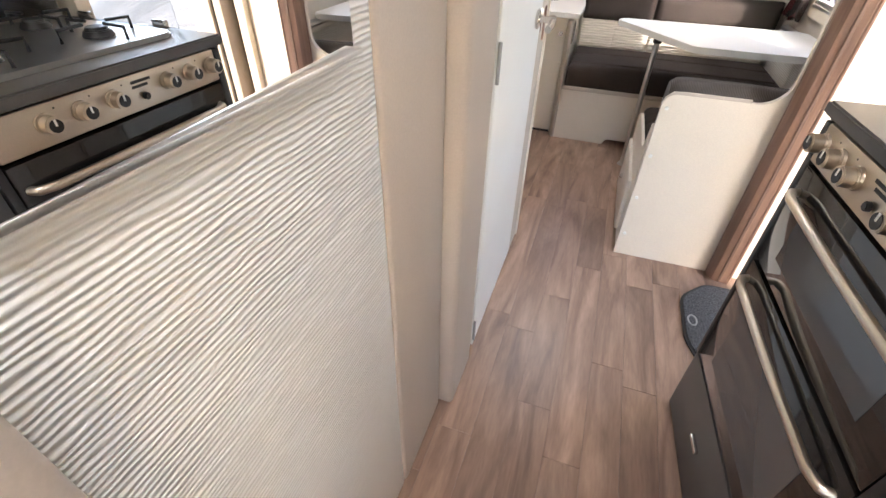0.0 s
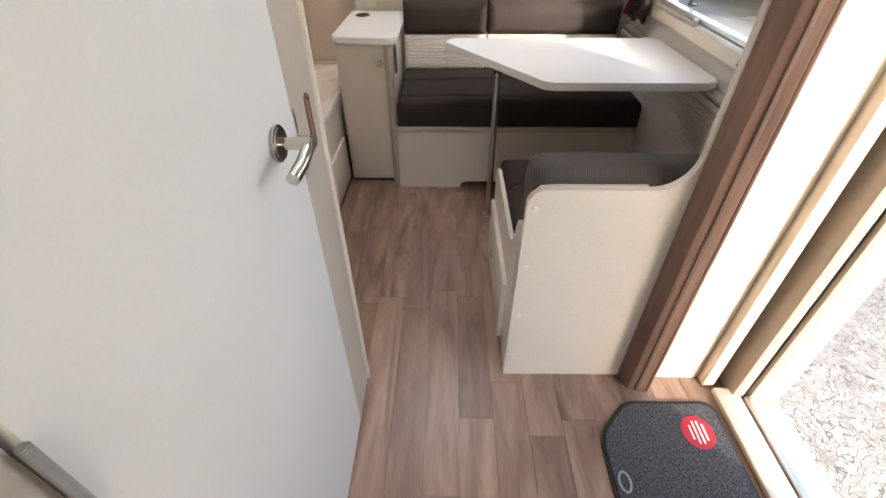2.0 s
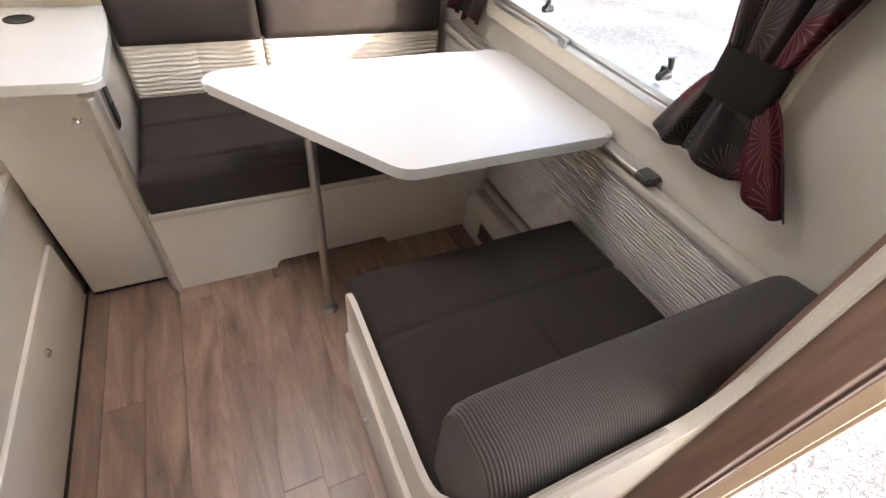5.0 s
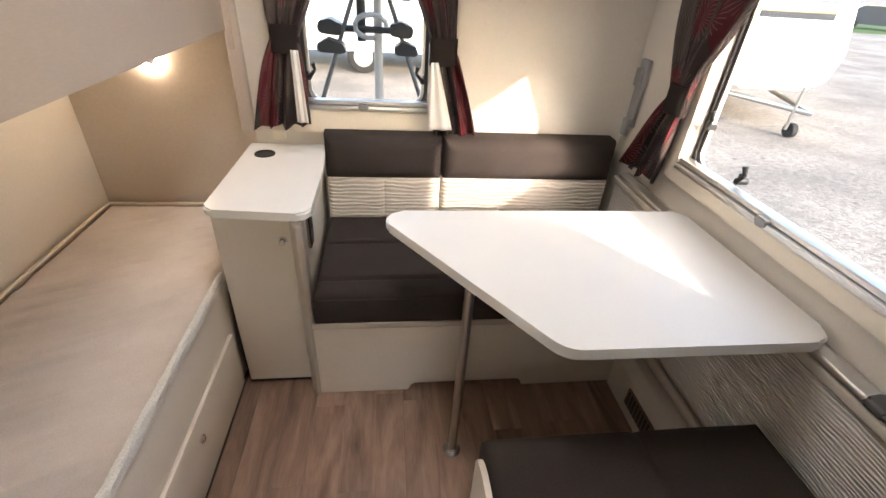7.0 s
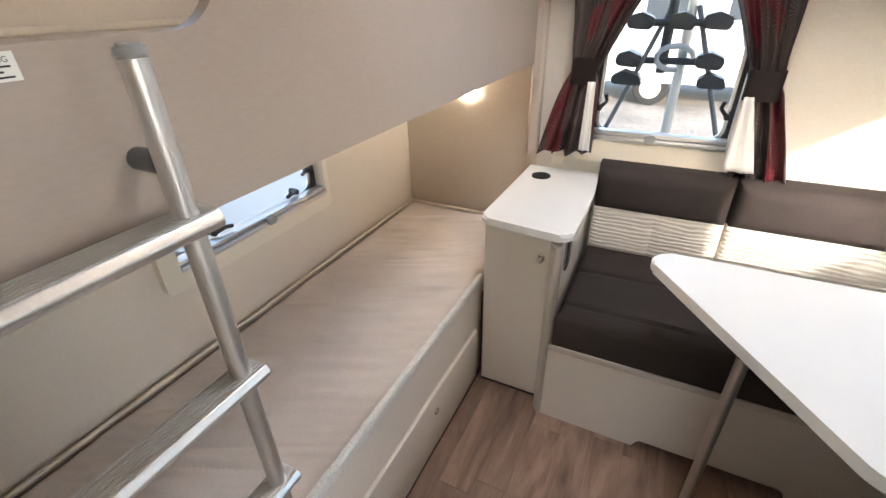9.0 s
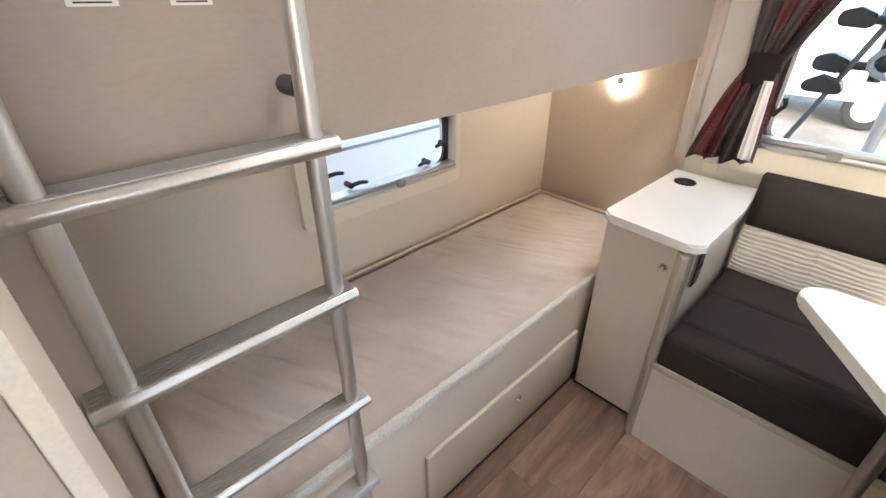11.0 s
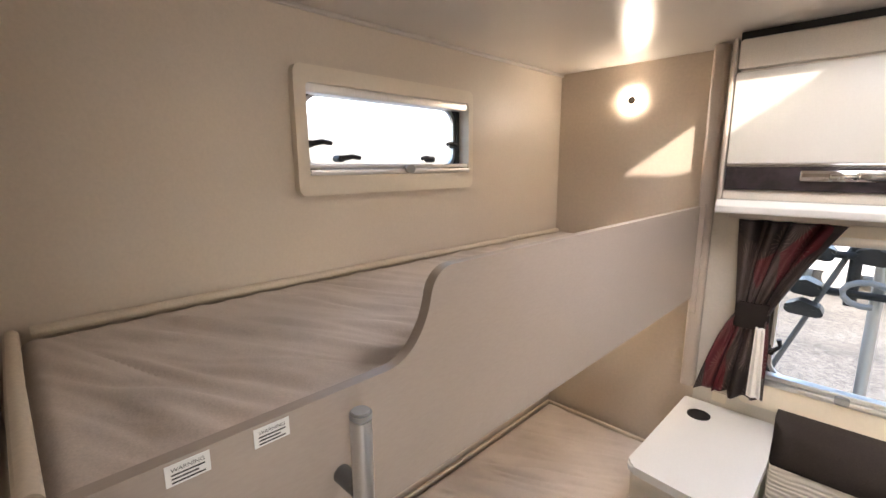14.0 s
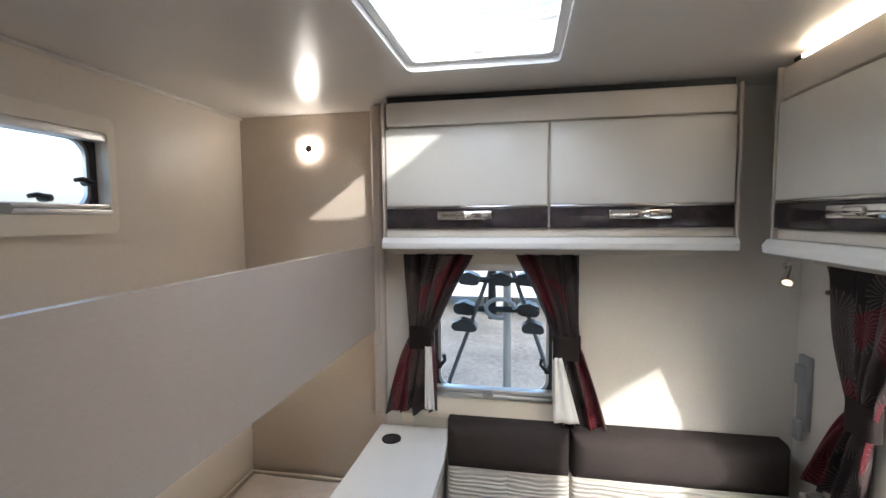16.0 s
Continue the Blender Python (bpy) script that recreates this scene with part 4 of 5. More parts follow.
part("foot", rod((0.300, 3.745, 0.0), (0.300, 3.745, 0.014), 0.030, 0.020, n=24, bev=0.003), M_STEEL, leg)
part("hinge_block", box(0.280, 0.320, 3.725, 3.765, 0.687, 0.7165, bev=0.006), M_BLACK, leg)
part("under_rail", box(0.33, 0.99, 3.71, 3.74, 0.700, 0.7165, bev=0.003), M_ALU, tb)
rl = thing("table_rail", (1.05, 3.7, 0.66), "grey aluminium table rail with a rounded end on the wall", "rail")
part("rail", slab(rounded([(1.002, 0.692), (1.002, 0.710), (1.030, 0.7165), (1.049, 0.710), (1.049, 0.692)], 0.007), 'y', 3.345, 4.42, 0.002), M_ALU, rl)
part("end_cap", slab(rounded([(0.998, 0.6905), (0.998, 0.712), (1.03, 0.7165), (1.0495, 0.712), (1.0495, 0.6905)], 0.010), 'y', 3.30, 3.344, 0.006), M_GREY_DARK, rl, "dark grey rounded end cap")


# ---- lockers ----
def flip_locker(name, along, front, back, a0, a1, doors, label):
    """A wall locker with flap doors, dark band, handles and a pale lip. along 'x' or 'y'."""
    lk = thing(name, ((a0 + a1) / 2, (front + back) / 2, 1.46) if along == 'x' else ((front + back) / 2, (a0 + a1) / 2, 1.46), label, "locker", "roof lockers")
    s = 1 if back > front else -1

    def B(p0, p1, d0, d1, z0, z1, bev=0.003):
        d0, d1 = sorted((front + s * d0, front + s * d1))
        return box(p0, p1, d0, d1, z0, z1, bev=bev) if along == 'x' else box(d0, d1, p0, p1, z0, z1, bev=bev)

    deep = abs(back - front)
    part("body", B(a0 + 0.01, a1 - 0.01, 0.022, deep, 1.50, 1.93), M_FURN, lk)
    part("top_board", B(a0 + 0.003, a1 - 0.003, 0.006, deep, 1.888, 1.974, 0.010), M_FURN, lk)
    # solid black strip stands in for the shade above the locker
    part("shadow_gap", B(a0, a1, 0.035, deep, 1.9745, TOP - 0.001, 0), M_BLACK, lk, "black strip standing in for the shaded gap under the ceiling")
    for q in (a0 - 0.012, a1):
        part("side_panel", B(q, q + 0.012, 0.0, deep, 1.46, 1.978, 0.004), M_FURN_EDGE, lk)
    wide = (a1 - a0) / doors
    for k in range(doors):
        p0, p1 = a0 + k * wide + 0.004, a0 + (k + 1) * wide - 0.004
        door = part("flap_door", B(p0, p1, 0.0, 0.02, 1.612, 1.880, 0.005), M_LOCKER, lk)
        part("door_edge", B(p0, p1, -0.003, 0.02, 1.604, 1.611, 0.002), M_CHROME, door)
        part("dark_band", B(p0, p1, 0.0, 0.02, 1.535, 1.603, 0.003), M_BAND, door, "dark glossy wood band")
        mid = (p0 + p1) / 2
        h = part("handle", B(mid - 0.095, mid + 0.095, -0.012, 0.0, 1.562, 1.594, 0.006), M_CHROME, door, "chrome push handle")
        part("handle_button", B(mid - 0.03, mid + 0.03, -0.018, -0.012, 1.568, 1.588, 0.005), M_CHROME, h)
        part("handle_recess", B(mid + 0.032, mid + 0.088, -0.014, -0.0115, 1.570, 1.586, 0.001), M_NICKEL, h)
    part("lower_board", B(a0, a1, 0.012, deep, 1.505, 1.534, 0.002), M_FURN, lk)
    part("lip", slab(rounded([(front + s * -0.02, 1.462), (front + s * -0.024, 1.485), (front + s * -0.01, 1.504), (front + s * 0.06, 1.504), (front + s * 0.06, 1.462)], 0.008), along, a0 - 0.008, a1 + 0.004), M_WHITE, lk, "pale rounded lip")
    part("underside", B(a0 + 0.01, a1 - 0.06, 0.07, deep, 1.44, 1.4995, 0.003), M_FURN_EDGE, lk)
    return lk


flip_locker("end_locker", 'x', 4.44, END - 0.002, -0.345, 0.785, 2, "pearl white roof locker with two flap doors over the end window")
flip_locker("side_locker", 'y', 0.83, RIGHT - 0.002, 3.0, 4.325, 2, "pearl white roof locker with flap doors over the side window")
st = thing("light_strip", (0.85, 3.66, 1.975), "glowing warm light strip on top of the side locker", "light strip")
part("diffuser", box(0.842, 0.858, 3.05, 4.25, 1.9755, 1.987, bev=0.003), M_STRIP, st)

# ---- washroom side: textured panel, mirror, door ----
wp = thing("textured_panel", (-0.19, 1.33, 0), "white board with pressed horizontal waves beside the mirror", "wall panel")
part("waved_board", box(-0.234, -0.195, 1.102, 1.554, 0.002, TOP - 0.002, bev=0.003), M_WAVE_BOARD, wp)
mi = thing("mirror", (-0.178, 1.33, 1.12), "frameless wall mirror above the textured panel", "mirror")
part("mirror_glass", slab([(-0.1945, 1.140), (-0.1808, 1.140), (-0.1905, 1.502), (-0.1945, 1.502)], 'z', 1.107, 1.80), M_MIRROR, mi)
part("bottom_trim", box(-0.1948, -0.1800, 1.139, 1.503, 1.101, 1.1065, bev=0.001), M_ALU, mi)

door = tagged(new("door_2"), "closed white washroom door with a satin lever handle", "", "", "structure")
leaf = part("door_leaf", box(-0.19, WX, 2.06, 2.637, 0.012, 1.836, bev=0.003), M_DOOR, door)
for z in (0.09, 0.955, 1.70):
    part("hinge", rod((WX + 0.003, 2.056, z - 0.045), (WX + 0.003, 2.056, z + 0.045), 0.0045, n=12, bev=0.001), M_GREY, leaf, "grey barrel hinge")
part("rosette", rod((WX, 2.541, 0.964), (WX + 0.010, 2.541, 0.964), 0.028, n=32, bev=0.003), M_NICKEL, leaf)
part("lever", bent([(WX + 0.008, 2.541, 0.964), (WX + 0.045, 2.541, 0.964), (WX + 0.049, 2.537, 0.963), (WX + 0.052, 2.523, 0.961), (WX + 0.052, 2.490, 0.957), (WX + 0.049, 2.452, 0.954)], 0.0095, 14), M_NICKEL, leaf)
part("lever_knuckle", rod((WX + 0.036, 2.541, 0.964), (WX + 0.058, 2.541, 0.964), 0.0125, n=20, bev=0.002), M_NICKEL, leaf)
part("latch_bolt", box(WX - 0.012, WX + 0.003, 2.634, 2.641, 0.910, 0.980, bev=0.001), M_CHROME, leaf)
pull = thing("recessed_pull", (WX, 2.725, 0.915), "brown oval recessed finger pull set in the jamb", "finger pull")
part("rim", ring_slab(rect(2.713, 2.737, 0.868, 0.974, 0.0115), rect(2.717, 2.733, 0.873, 0.969, 0.0078), 'x', WX - 0.002, WX + 0.002), M_WALNUT, pull)
part("recess", slab(rect(2.717, 2.733, 0.873, 0.969, 0.0078), 'x', WX - 0.0018, WX - 0.0006), M_WALNUT, pull)
for z in (0.877, 0.965):
    part("screw", rod((WX, 2.725, z), (WX + 0.003, 2.725, z), 0.004, n=12), M_NICKEL, pull)

# ---- kitchen ----
KX, SLANT = 0.485, 0.058
kt = thing("kitchen_worktop", (0.79, 1.4, 0.9), "dark grey kitchen worktop with a square edge", "worktop")
part("top", slab([(KX - 0.004, 2.082), (KX - 0.004 + 1.7 * SLANT, 0.40), (RIGHT - 0.002, 0.40), (RIGHT - 0.002, 2.110), (RIGHT - 0.1, 2.110)], 'z', 0.928, 0.954, 0.004), M_KITCHEN, kt)
ep = thing("cooker_housing", (0.8, 2.09, 0), "dark grey laminate housing beside the cooker", "cabinet")
part("side", box(KX + 0.012, RIGHT - 0.11, 2.083, 2.099, 0.012, 0.939, bev=0.002), M_KITCHEN, ep)
ck = thing("cooker", (0.78, 1.79, 0), "built-in cooker with black glass doors and a satin control panel", "cooker")
part("carcass", box(KX + 0.03, RIGHT - 0.11, 1.505, 2.080, 0.28, 0.935, bev=0.002), M_BLACK, ck)
dr = part("drawer_front", box(KX + 0.004, KX + 0.026, 1.505, 2.080, 0.025, 0.265, bev=0.003), M_KITCHEN, ck, "dark grey drawer front")
part("drawer_handle", box(KX - 0.006, KX + 0.004, 1.83, 1.885, 0.150, 0.162, bev=0.002), M_CHROME, dr)
part("side_seal", box(KX - 0.001, KX + 0.028, 2.066, 2.082, 0.27, 0.935, bev=0.002), M_BLACK, ck)
part("side_seal", box(KX - 0.001, KX + 0.028, 1.503, 1.519, 0.27, 0.935, bev=0.002), M_BLACK, ck)


def oven_door(z0, z1, zh):
    dd = part("oven_door", box(KX, KX + 0.028, 1.522, 2.063, z0, z1, bev=0.004), M_OVEN_GLASS, ck, "black glass oven door")
    part("door_inset", box(KX - 0.0012, KX - 0.0002, 1.60, 1.985, z0 + 0.05, z1 - 0.085, bev=0), M_TINT, dd)
    pts = [(KX + 0.004, 2.040, zh), (KX - 0.014, 2.034, zh), (KX - 0.024, 2.005, zh), (KX - 0.027, 1.79, zh), (KX - 0.024, 1.575, zh), (KX - 0.014, 1.546, zh), (KX + 0.004, 1.540, zh)]
    fine = []
    for a, b in zip(pts, pts[1:]):
        fine += [tuple(Vector(a).lerp(Vector(b), q / 4)) for q in range(4)]
    part("handle", bent(fine + [pts[-1]], 0.009, 12), M_CHAMP, dd, "champagne bar handle")


oven_door(0.283, 0.612, 0.572)
oven_door(0.622, 0.852, 0.800)
pn = part("control_panel", box(KX - 0.002, KX + 0.028, 1.522, 2.063, 0.860, 0.937, bev=0.004), M_CHAMP, ck, "satin control panel")
for y in (2.040, 1.972, 1.904, 1.765, 1.692, 1.620):
    kb = part("knob", cy(cy(bmesh.new(), (KX - 0.002, y, 0.902), (KX - 0.010, y, 0.902), 0.021, 0.020, n=28, bev=0.002), (KX - 0.010, y, 0.902), (KX - 0.031, y, 0.902), 0.0180, 0.0170, n=28, bev=0.002), M_CHAMP, pn)
    part("knob_face", rod((KX - 0.031, y, 0.902), (KX - 0.0322, y, 0.902), 0.0125, n=24), M_BLACK, kb)
    part("pointer", box(KX - 0.0335, KX - 0.0320, y - 0.0018, y + 0.0018, 0.902, 0.9145, bev=0), M_LABEL, kb)
    part("mark", box(KX - 0.0028, KX - 0.0019, y + 0.024, y + 0.027, 0.922, 0.925, bev=0), M_INK, pn)
part("ignition_button", rod((KX - 0.002, 1.836, 0.888), (KX - 0.012, 1.836, 0.888), 0.008, n=20, bev=0.002), M_BLACK, pn)
for k in range(2):
    part("maker_mark", box(KX - 0.0028, KX - 0.0019, 1.812, 1.862 - 0.01 * k, 0.918 - 0.010 * k, 0.924 - 0.010 * k, bev=0), M_INK, pn)
sl = thing("energy_label", (KX, 1.575, 0.33), "small white printed label on the oven door", "label")
part("sheet", box(KX - 0.0015, KX - 0.0004, 1.548, 1.578, 0.36, 0.45, bev=0), M_LABEL, sl)
for k in range(5):
    part("print_line", box(KX - 0.0021, KX - 0.0016, 1.554, 1.572, 0.375 + 0.014 * k, 0.380 + 0.014 * k, bev=0), M_INK, sl)
hb = thing("hob", (0.78, 1.79, 0.933), "steel gas hob with black pan supports", "hob")
part("tray", slab(rect(0.56, 0.99, 1.55, 2.04, 0.03), 'z', 0.9665, 0.978, 0.004), M_STEEL, hb)
for x, y in ((0.67, 1.67), (0.88, 1.67), (0.67, 1.92), (0.88, 1.92)):
    bn = part("burner", rod((x, y, 0.978), (x, y, 0.994), 0.036, 0.028, n=24, bev=0.003), M_BLACK, hb)
    part("burner_cap", rod((x, y, 0.994), (x, y, 1.0), 0.024, n=24, bev=0.002), M_BLACK, bn)
    for a in range(4):
        c, s = math.cos(a * math.pi / 2), math.sin(a * math.pi / 2)
        part("pan_support", bent([(x + 0.09 * c, y + 0.09 * s, 0.979), (x + 0.09 * c, y + 0.09 * s, 1.006), (x + 0.03 * c, y + 0.03 * s, 1.008)], 0.004, 8), M_BLACK, hb)
part("glass_lid", box(0.985, 0.991, 1.48, 2.06, 0.985, 1.36, bev=0.002), M_OVEN_GLASS, hb, "raised dark glass lid")
part("lid_bar", rod((0.98, 1.49, 1.365), (0.98, 2.05, 1.365), 0.008), M_CHROME, hb)
for z0, z1 in ((0.03, 0.30), (0.305, 0.60), (0.605, 0.935)):
    un = thing("drawer_unit", (0.78, 1.2, z0), "dark grey kitchen drawer with a slim chrome pull", "drawer", "kitchen drawers")
    part("drawer_body", box(KX + 0.03, RIGHT - 0.11, 0.9, 1.50, z0, z1, bev=0.001), M_KITCHEN, un)
    f = part("front", box(KX + 0.004, KX + 0.028, 0.9, 1.50, z0, z1 - 0.004, bev=0.003), M_KITCHEN, un)
    part("pull", box(KX - 0.006, KX + 0.004, 1.15, 1.25, z1 - 0.04, z1 - 0.028, bev=0.002), M_CHROME, f)
gl = thing("glass_guard", (0.8, 2.088, 0.934), "clear glass splash guard standing at the end of the worktop", "splash guard")
p = part("glass_sheet", box(0.60, 1.02, 2.084, 2.089, 0.970, 1.20, bev=0.001), M_GLASS, gl)
p.visible_shadow = False
for x in (0.66, 0.93):
    part("clip", box(x - 0.02, x + 0.02, 2.078, 2.095, 0.9665, 0.988, bev=0.003), M_CHROME, gl)

turn = pose(KX, 2.10, 0) @ pose(0, 0, 0, 0, 0, math.degrees(math.atan(SLANT))) @ pose(-KX, -2.10, 0)
for ob in [ep, ck, sl, hb, gl] + [o for o in bpy.data.objects if o.name.startswith("drawer_unit")]:
    ob.matrix_basis = pose(0, -0.020, -0.012) @ turn @ ob.matrix_basis

# ---- doormat ----
mt = thing("doormat", (0.75, 2.42, 0), "charcoal half-round doormat with a rubber rim and a red oval emblem", "doormat")
om = rounded([(0.938, 2.115), (0.938, 2.712), (0.66, 2.712), (0.555, 2.60), (0.557, 2.36), (0.63, 2.17), (0.78, 2.115)], [0.02, 0.03, 0.09, 0.12, 0.2, 0.15, 0.1], 8)
part("rim", slab(om, 'z', 0.0005, 0.007, 0.002), M_RUBBER, mt)
cm = Vector((0.76, 2.42))
part("carpet_top", slab([cm + (p - cm) * 0.955 for p in om], 'z', 0.0072, 0.0125, 0.002), M_CARPET, mt)
part("eyelet", ring_slab([Vector((0.590 + 0.018 * math.cos(a), 2.462 + 0.030 * math.sin(a))) for a in (2 * math.pi * i / 24 for i in range(24))], [Vector((0.590 + 0.012 * math.cos(a), 2.462 + 0.024 * math.sin(a))) for a in (2 * math.pi * i / 24 for i in range(24))], 'z', 0.0128, 0.0148), M_GREY, mt)
em = part("emblem", slab([Vector((0.848 + 0.047 * math.cos(a), 2.606 + 0.052 * math.sin(a))) for a in (2 * math.pi * i / 32 for i in range(32))], 'z', 0.0126, 0.0140), M_RED, mt, "red oval emblem")
for k, (dx, w) in enumerate(((0.020, 0.026), (0.007, 0.035), (-0.006, 0.035), (-0.019, 0.022))):
    part("emblem_bar", box(0.848 + dx - 0.003, 0.848 + dx + 0.003, 2.606 - w, 2.606 + w, 0.0141, 0.0146, bev=0), M_LABEL, em)


# ---- curtains ----
def curtain(label, axis, plane, inward, top, tie, low, z_top, z_tie, z_low, pleats, seed, lining=None):
    """A tied-back curtain: edges (a0, a1) at the top, at the tie and at the hem."""
    ob = thing("curtain", (0, 0, 0), label, "curtain", "tied curtains")
    nu, nv = 84, 60
    bm = bmesh.new()
    uvl = bm.loops.layers.uv.new("UVMap")

    def edge(z):
        if z > z_tie:
            k = (z - z_tie) / (z_top - z_tie)
            k = k ** 1.25
            return [a + (b - a) * k for a, b in zip(tie, top)]
        k = ((z_tie - z) / (z_tie - z_low)) ** 0.8
        return [a + (b - a) * k for a, b in zip(tie, low)]

    def point(u, z):
        a0, a1 = edge(z)
        w = abs(a1 - a0)
        amp = 0.007 + 0.010 * min(1, w / 0.2)
        ph = 2 * math.pi * pleats * (u + 0.03 * math.sin(9 * u + seed))
        tight = math.exp(-((z - z_tie) / 0.06) ** 2)
        d = (amp * math.sin(ph) + 0.006 * math.sin(2.3 * ph + z * 9)) * (1 - 0.6 * tight) + 0.012 * noise.noise(Vector((u * 4, z * 6, seed)))
        a = a0 + (a1 - a0) * u + 0.006 * math.cos(ph) * (1 - tight)
        q = plane + inward * (0.056 + d)
        return (q, a, z) if axis == 'x' else (a, q, z)

    grid = []
    for j in range(nv + 1):
        row = []
        for i in range(nu + 1):
            u = i / nu
            z = z_top + (z_low - z_top) * j / nv
            if j == nv:
                z += 0.010 * math.sin(2 * math.pi * pleats * u + 1) - 0.012 * u
            row.append((bm.verts.new(point(u, z)), u, (z_top - z) / 0.6))
        grid.append(row)
    for j in range(nv):
        for i in range(nu):
            q = (grid[j][i], grid[j][i + 1], grid[j + 1][i + 1], grid[j + 1][i])
            f = bm.faces.new([v[0] for v in q])
            for loop, v in zip(f.loops, q):
                loop[uvl].uv = (v[1], v[2])
    cl = part("cloth", bm, M_CURTAIN, ob, "", 60)
    so = cl.modifiers.new("thickness", 'SOLIDIFY')
    so.thickness = 0.0015
    a0, a1 = sorted(tie)
    c, h = (a0 + a1) / 2, (a1 - a0) / 2 + 0.003
    ringo, ringi = [], []
    for i in range(28):
        t = 2 * math.pi * i / 28
        ex, ey = abs(math.cos(t)) ** 0.6 * math.copysign(1, math.cos(t)), abs(math.sin(t)) ** 0.6 * math.copysign(1, math.sin(t))
        ringo.append(Vector((c + h * ex, plane + inward * (0.056 + 0.020 * ey))))
        ringi.append(Vector((c + (h - 0.004) * ex, plane + inward * (0.056 + 0.017 * ey))))
    if axis == 'x':
        ringo, ringi = [Vector((p.y, p.x)) for p in ringo], [Vector((p.y, p.x)) for p in ringi]
    part("tie_band", ring_slab(ringo, ringi, 'z', z_tie - 0.044, z_tie + 0.044), M_TIE, ob, "plain brown tie band")
    if lining:
        bm = bmesh.new()
        l0, l1 = lining
        rows = []
        for j in range(17):
            z = z_tie - 0.03 + (z_low + 0.02 - z_tie + 0.03) * j / 16
            k = j / 16
            row = []
            for i in range(9):
                a = tie[0] * (1 - k) + k * (l0 + (l1 - l0) * i / 8) + (1 - k) * (tie[1] - tie[0]) * 0.3 * i / 8
                q = plane + inward * (0.086 + 0.005 * math.sin(i * 1.4 + 1))
                row.append(bm.verts.new((q, a, z) if axis == 'x' else (a, q, z)))
            rows.append(row)
        for ra, rb in zip(rows, rows[1:]):
            for i in range(8):
                bm.faces.new((ra[i], ra[i + 1], rb[i + 1], rb[i]))
        lo = part("lining", bm, M_LINING, ob, "white lining turned out", 60)
        lo.modifiers.new("thickness", 'SOLIDIFY').thickness = 0.0015
    return ob


curtain("dark brown and red patterned curtain tied beside the end window", 'y', END, -1, (-0.045, -0.300), (-0.195, -0.285), (-0.185, -0.375), 1.437, 1.125, 0.835, 3.5, 1.0, (-0.185, -0.225))
curtain("dark brown and red patterned curtain with white lining showing, tied", 'y', END, -1, (0.105, 0.335), (0.245, 0.335), (0.255, 0.435), 1.437, 1.105, 0.82, 3.5, 4.0, (0.245, 0.335))
curtain("dark patterned curtain tied at the far end of the side window", 'x', RIGHT, -1, (3.93, 4.375), (4.150, 4.245), (4.17, 4.410), 1.437, 1.05, 0.775, 3.5, 7.0)
curtain("dark patterned curtain bunched at the near end of the side window", 'x', RIGHT, -1, (3.40, 3.00), (3.275, 3.150), (3.36, 3.005), 1.437, 0.995, 0.828, 3.0, 11.0)

# ---- small fittings ----
sp2 = thing("spotlight", (1.0, 4.54, 1.36), "small chrome reading spotlight in the corner", "spotlight")
part("mount", rod((1.01, END - 0.001, 1.40), (1.01, END - 0.02, 1.40), 0.018, n=20, bev=0.002), M_CHROME, sp2)
part("arm", bent([(1.01, END - 0.015, 1.40), (1.0, 4.54, 1.395), (0.985, 4.52, 1.385)], 0.005), M_CHROME, sp2)
sh = part("shade", rod((0.99, 4.525, 1.40), (0.963, 4.495, 1.355), 0.012, 0.020, n=20), M_CHROME, sp2)
part("bulb", rod((0.964, 4.496, 1.357), (0.962, 4.494, 1.353), 0.014, n=16), M_SPOT, sh)
br = thing("table_bracket", (1.05, 4.53, 0.83), "grey metal table storage bracket on the corner wall", "bracket")
part("plate", box(1.032, 1.0485, 4.49, 4.545, 0.87, 1.115, bev=0.004), M_GREY, br)
part("hook", box(1.016, 1.0318, 4.50, 4.535, 1.02, 1.085, bev=0.004), M_GREY, br)
part("hook", box(1.016, 1.0318, 4.50, 4.535, 0.835, 0.90, bev=0.004), M_GREY, br)
sc = thing("switch_plate", (-0.31, END, 0.79), "small cream socket plate under the end window", "socket")
part("plate", slab(rect(-0.335, -0.29, 0.765, 0.80, 0.006), 'y', END - 0.012, END - 0.001, 0.002), M_FRAMECREAM, sc)
sn = thing("wall_button", (RIGHT, 4.44, 1.33), "small brown button on the side wall", "button")
part("cap", rod((RIGHT - 0.001, 4.44, 1.335), (RIGHT - 0.008, 4.44, 1.335), 0.007, n=16), M_WALNUT, sn)

# ---- outside ----
GROUND = -0.58
gnd = bmesh.new()
bmesh.ops.create_grid(gnd, x_segments=2, y_segments=2, size=600, matrix=Matrix.Translation((0, 0, GROUND)))
structure("ground", gnd, M_CONCRETE, "worn pale concrete yard around the caravan", 0)
structure("grass_verge", box(9, 60, 30, 48, GROUND, GROUND + 0.03, bev=0), M_GRASS, "mown grass verge across the road")
structure("outer_skin_left", box(LEFT - 0.05, LEFT - 0.041, -1.5, 4.70, -0.30, -0.06, bev=0), M_SHELL, "white outer skirt of the caravan")


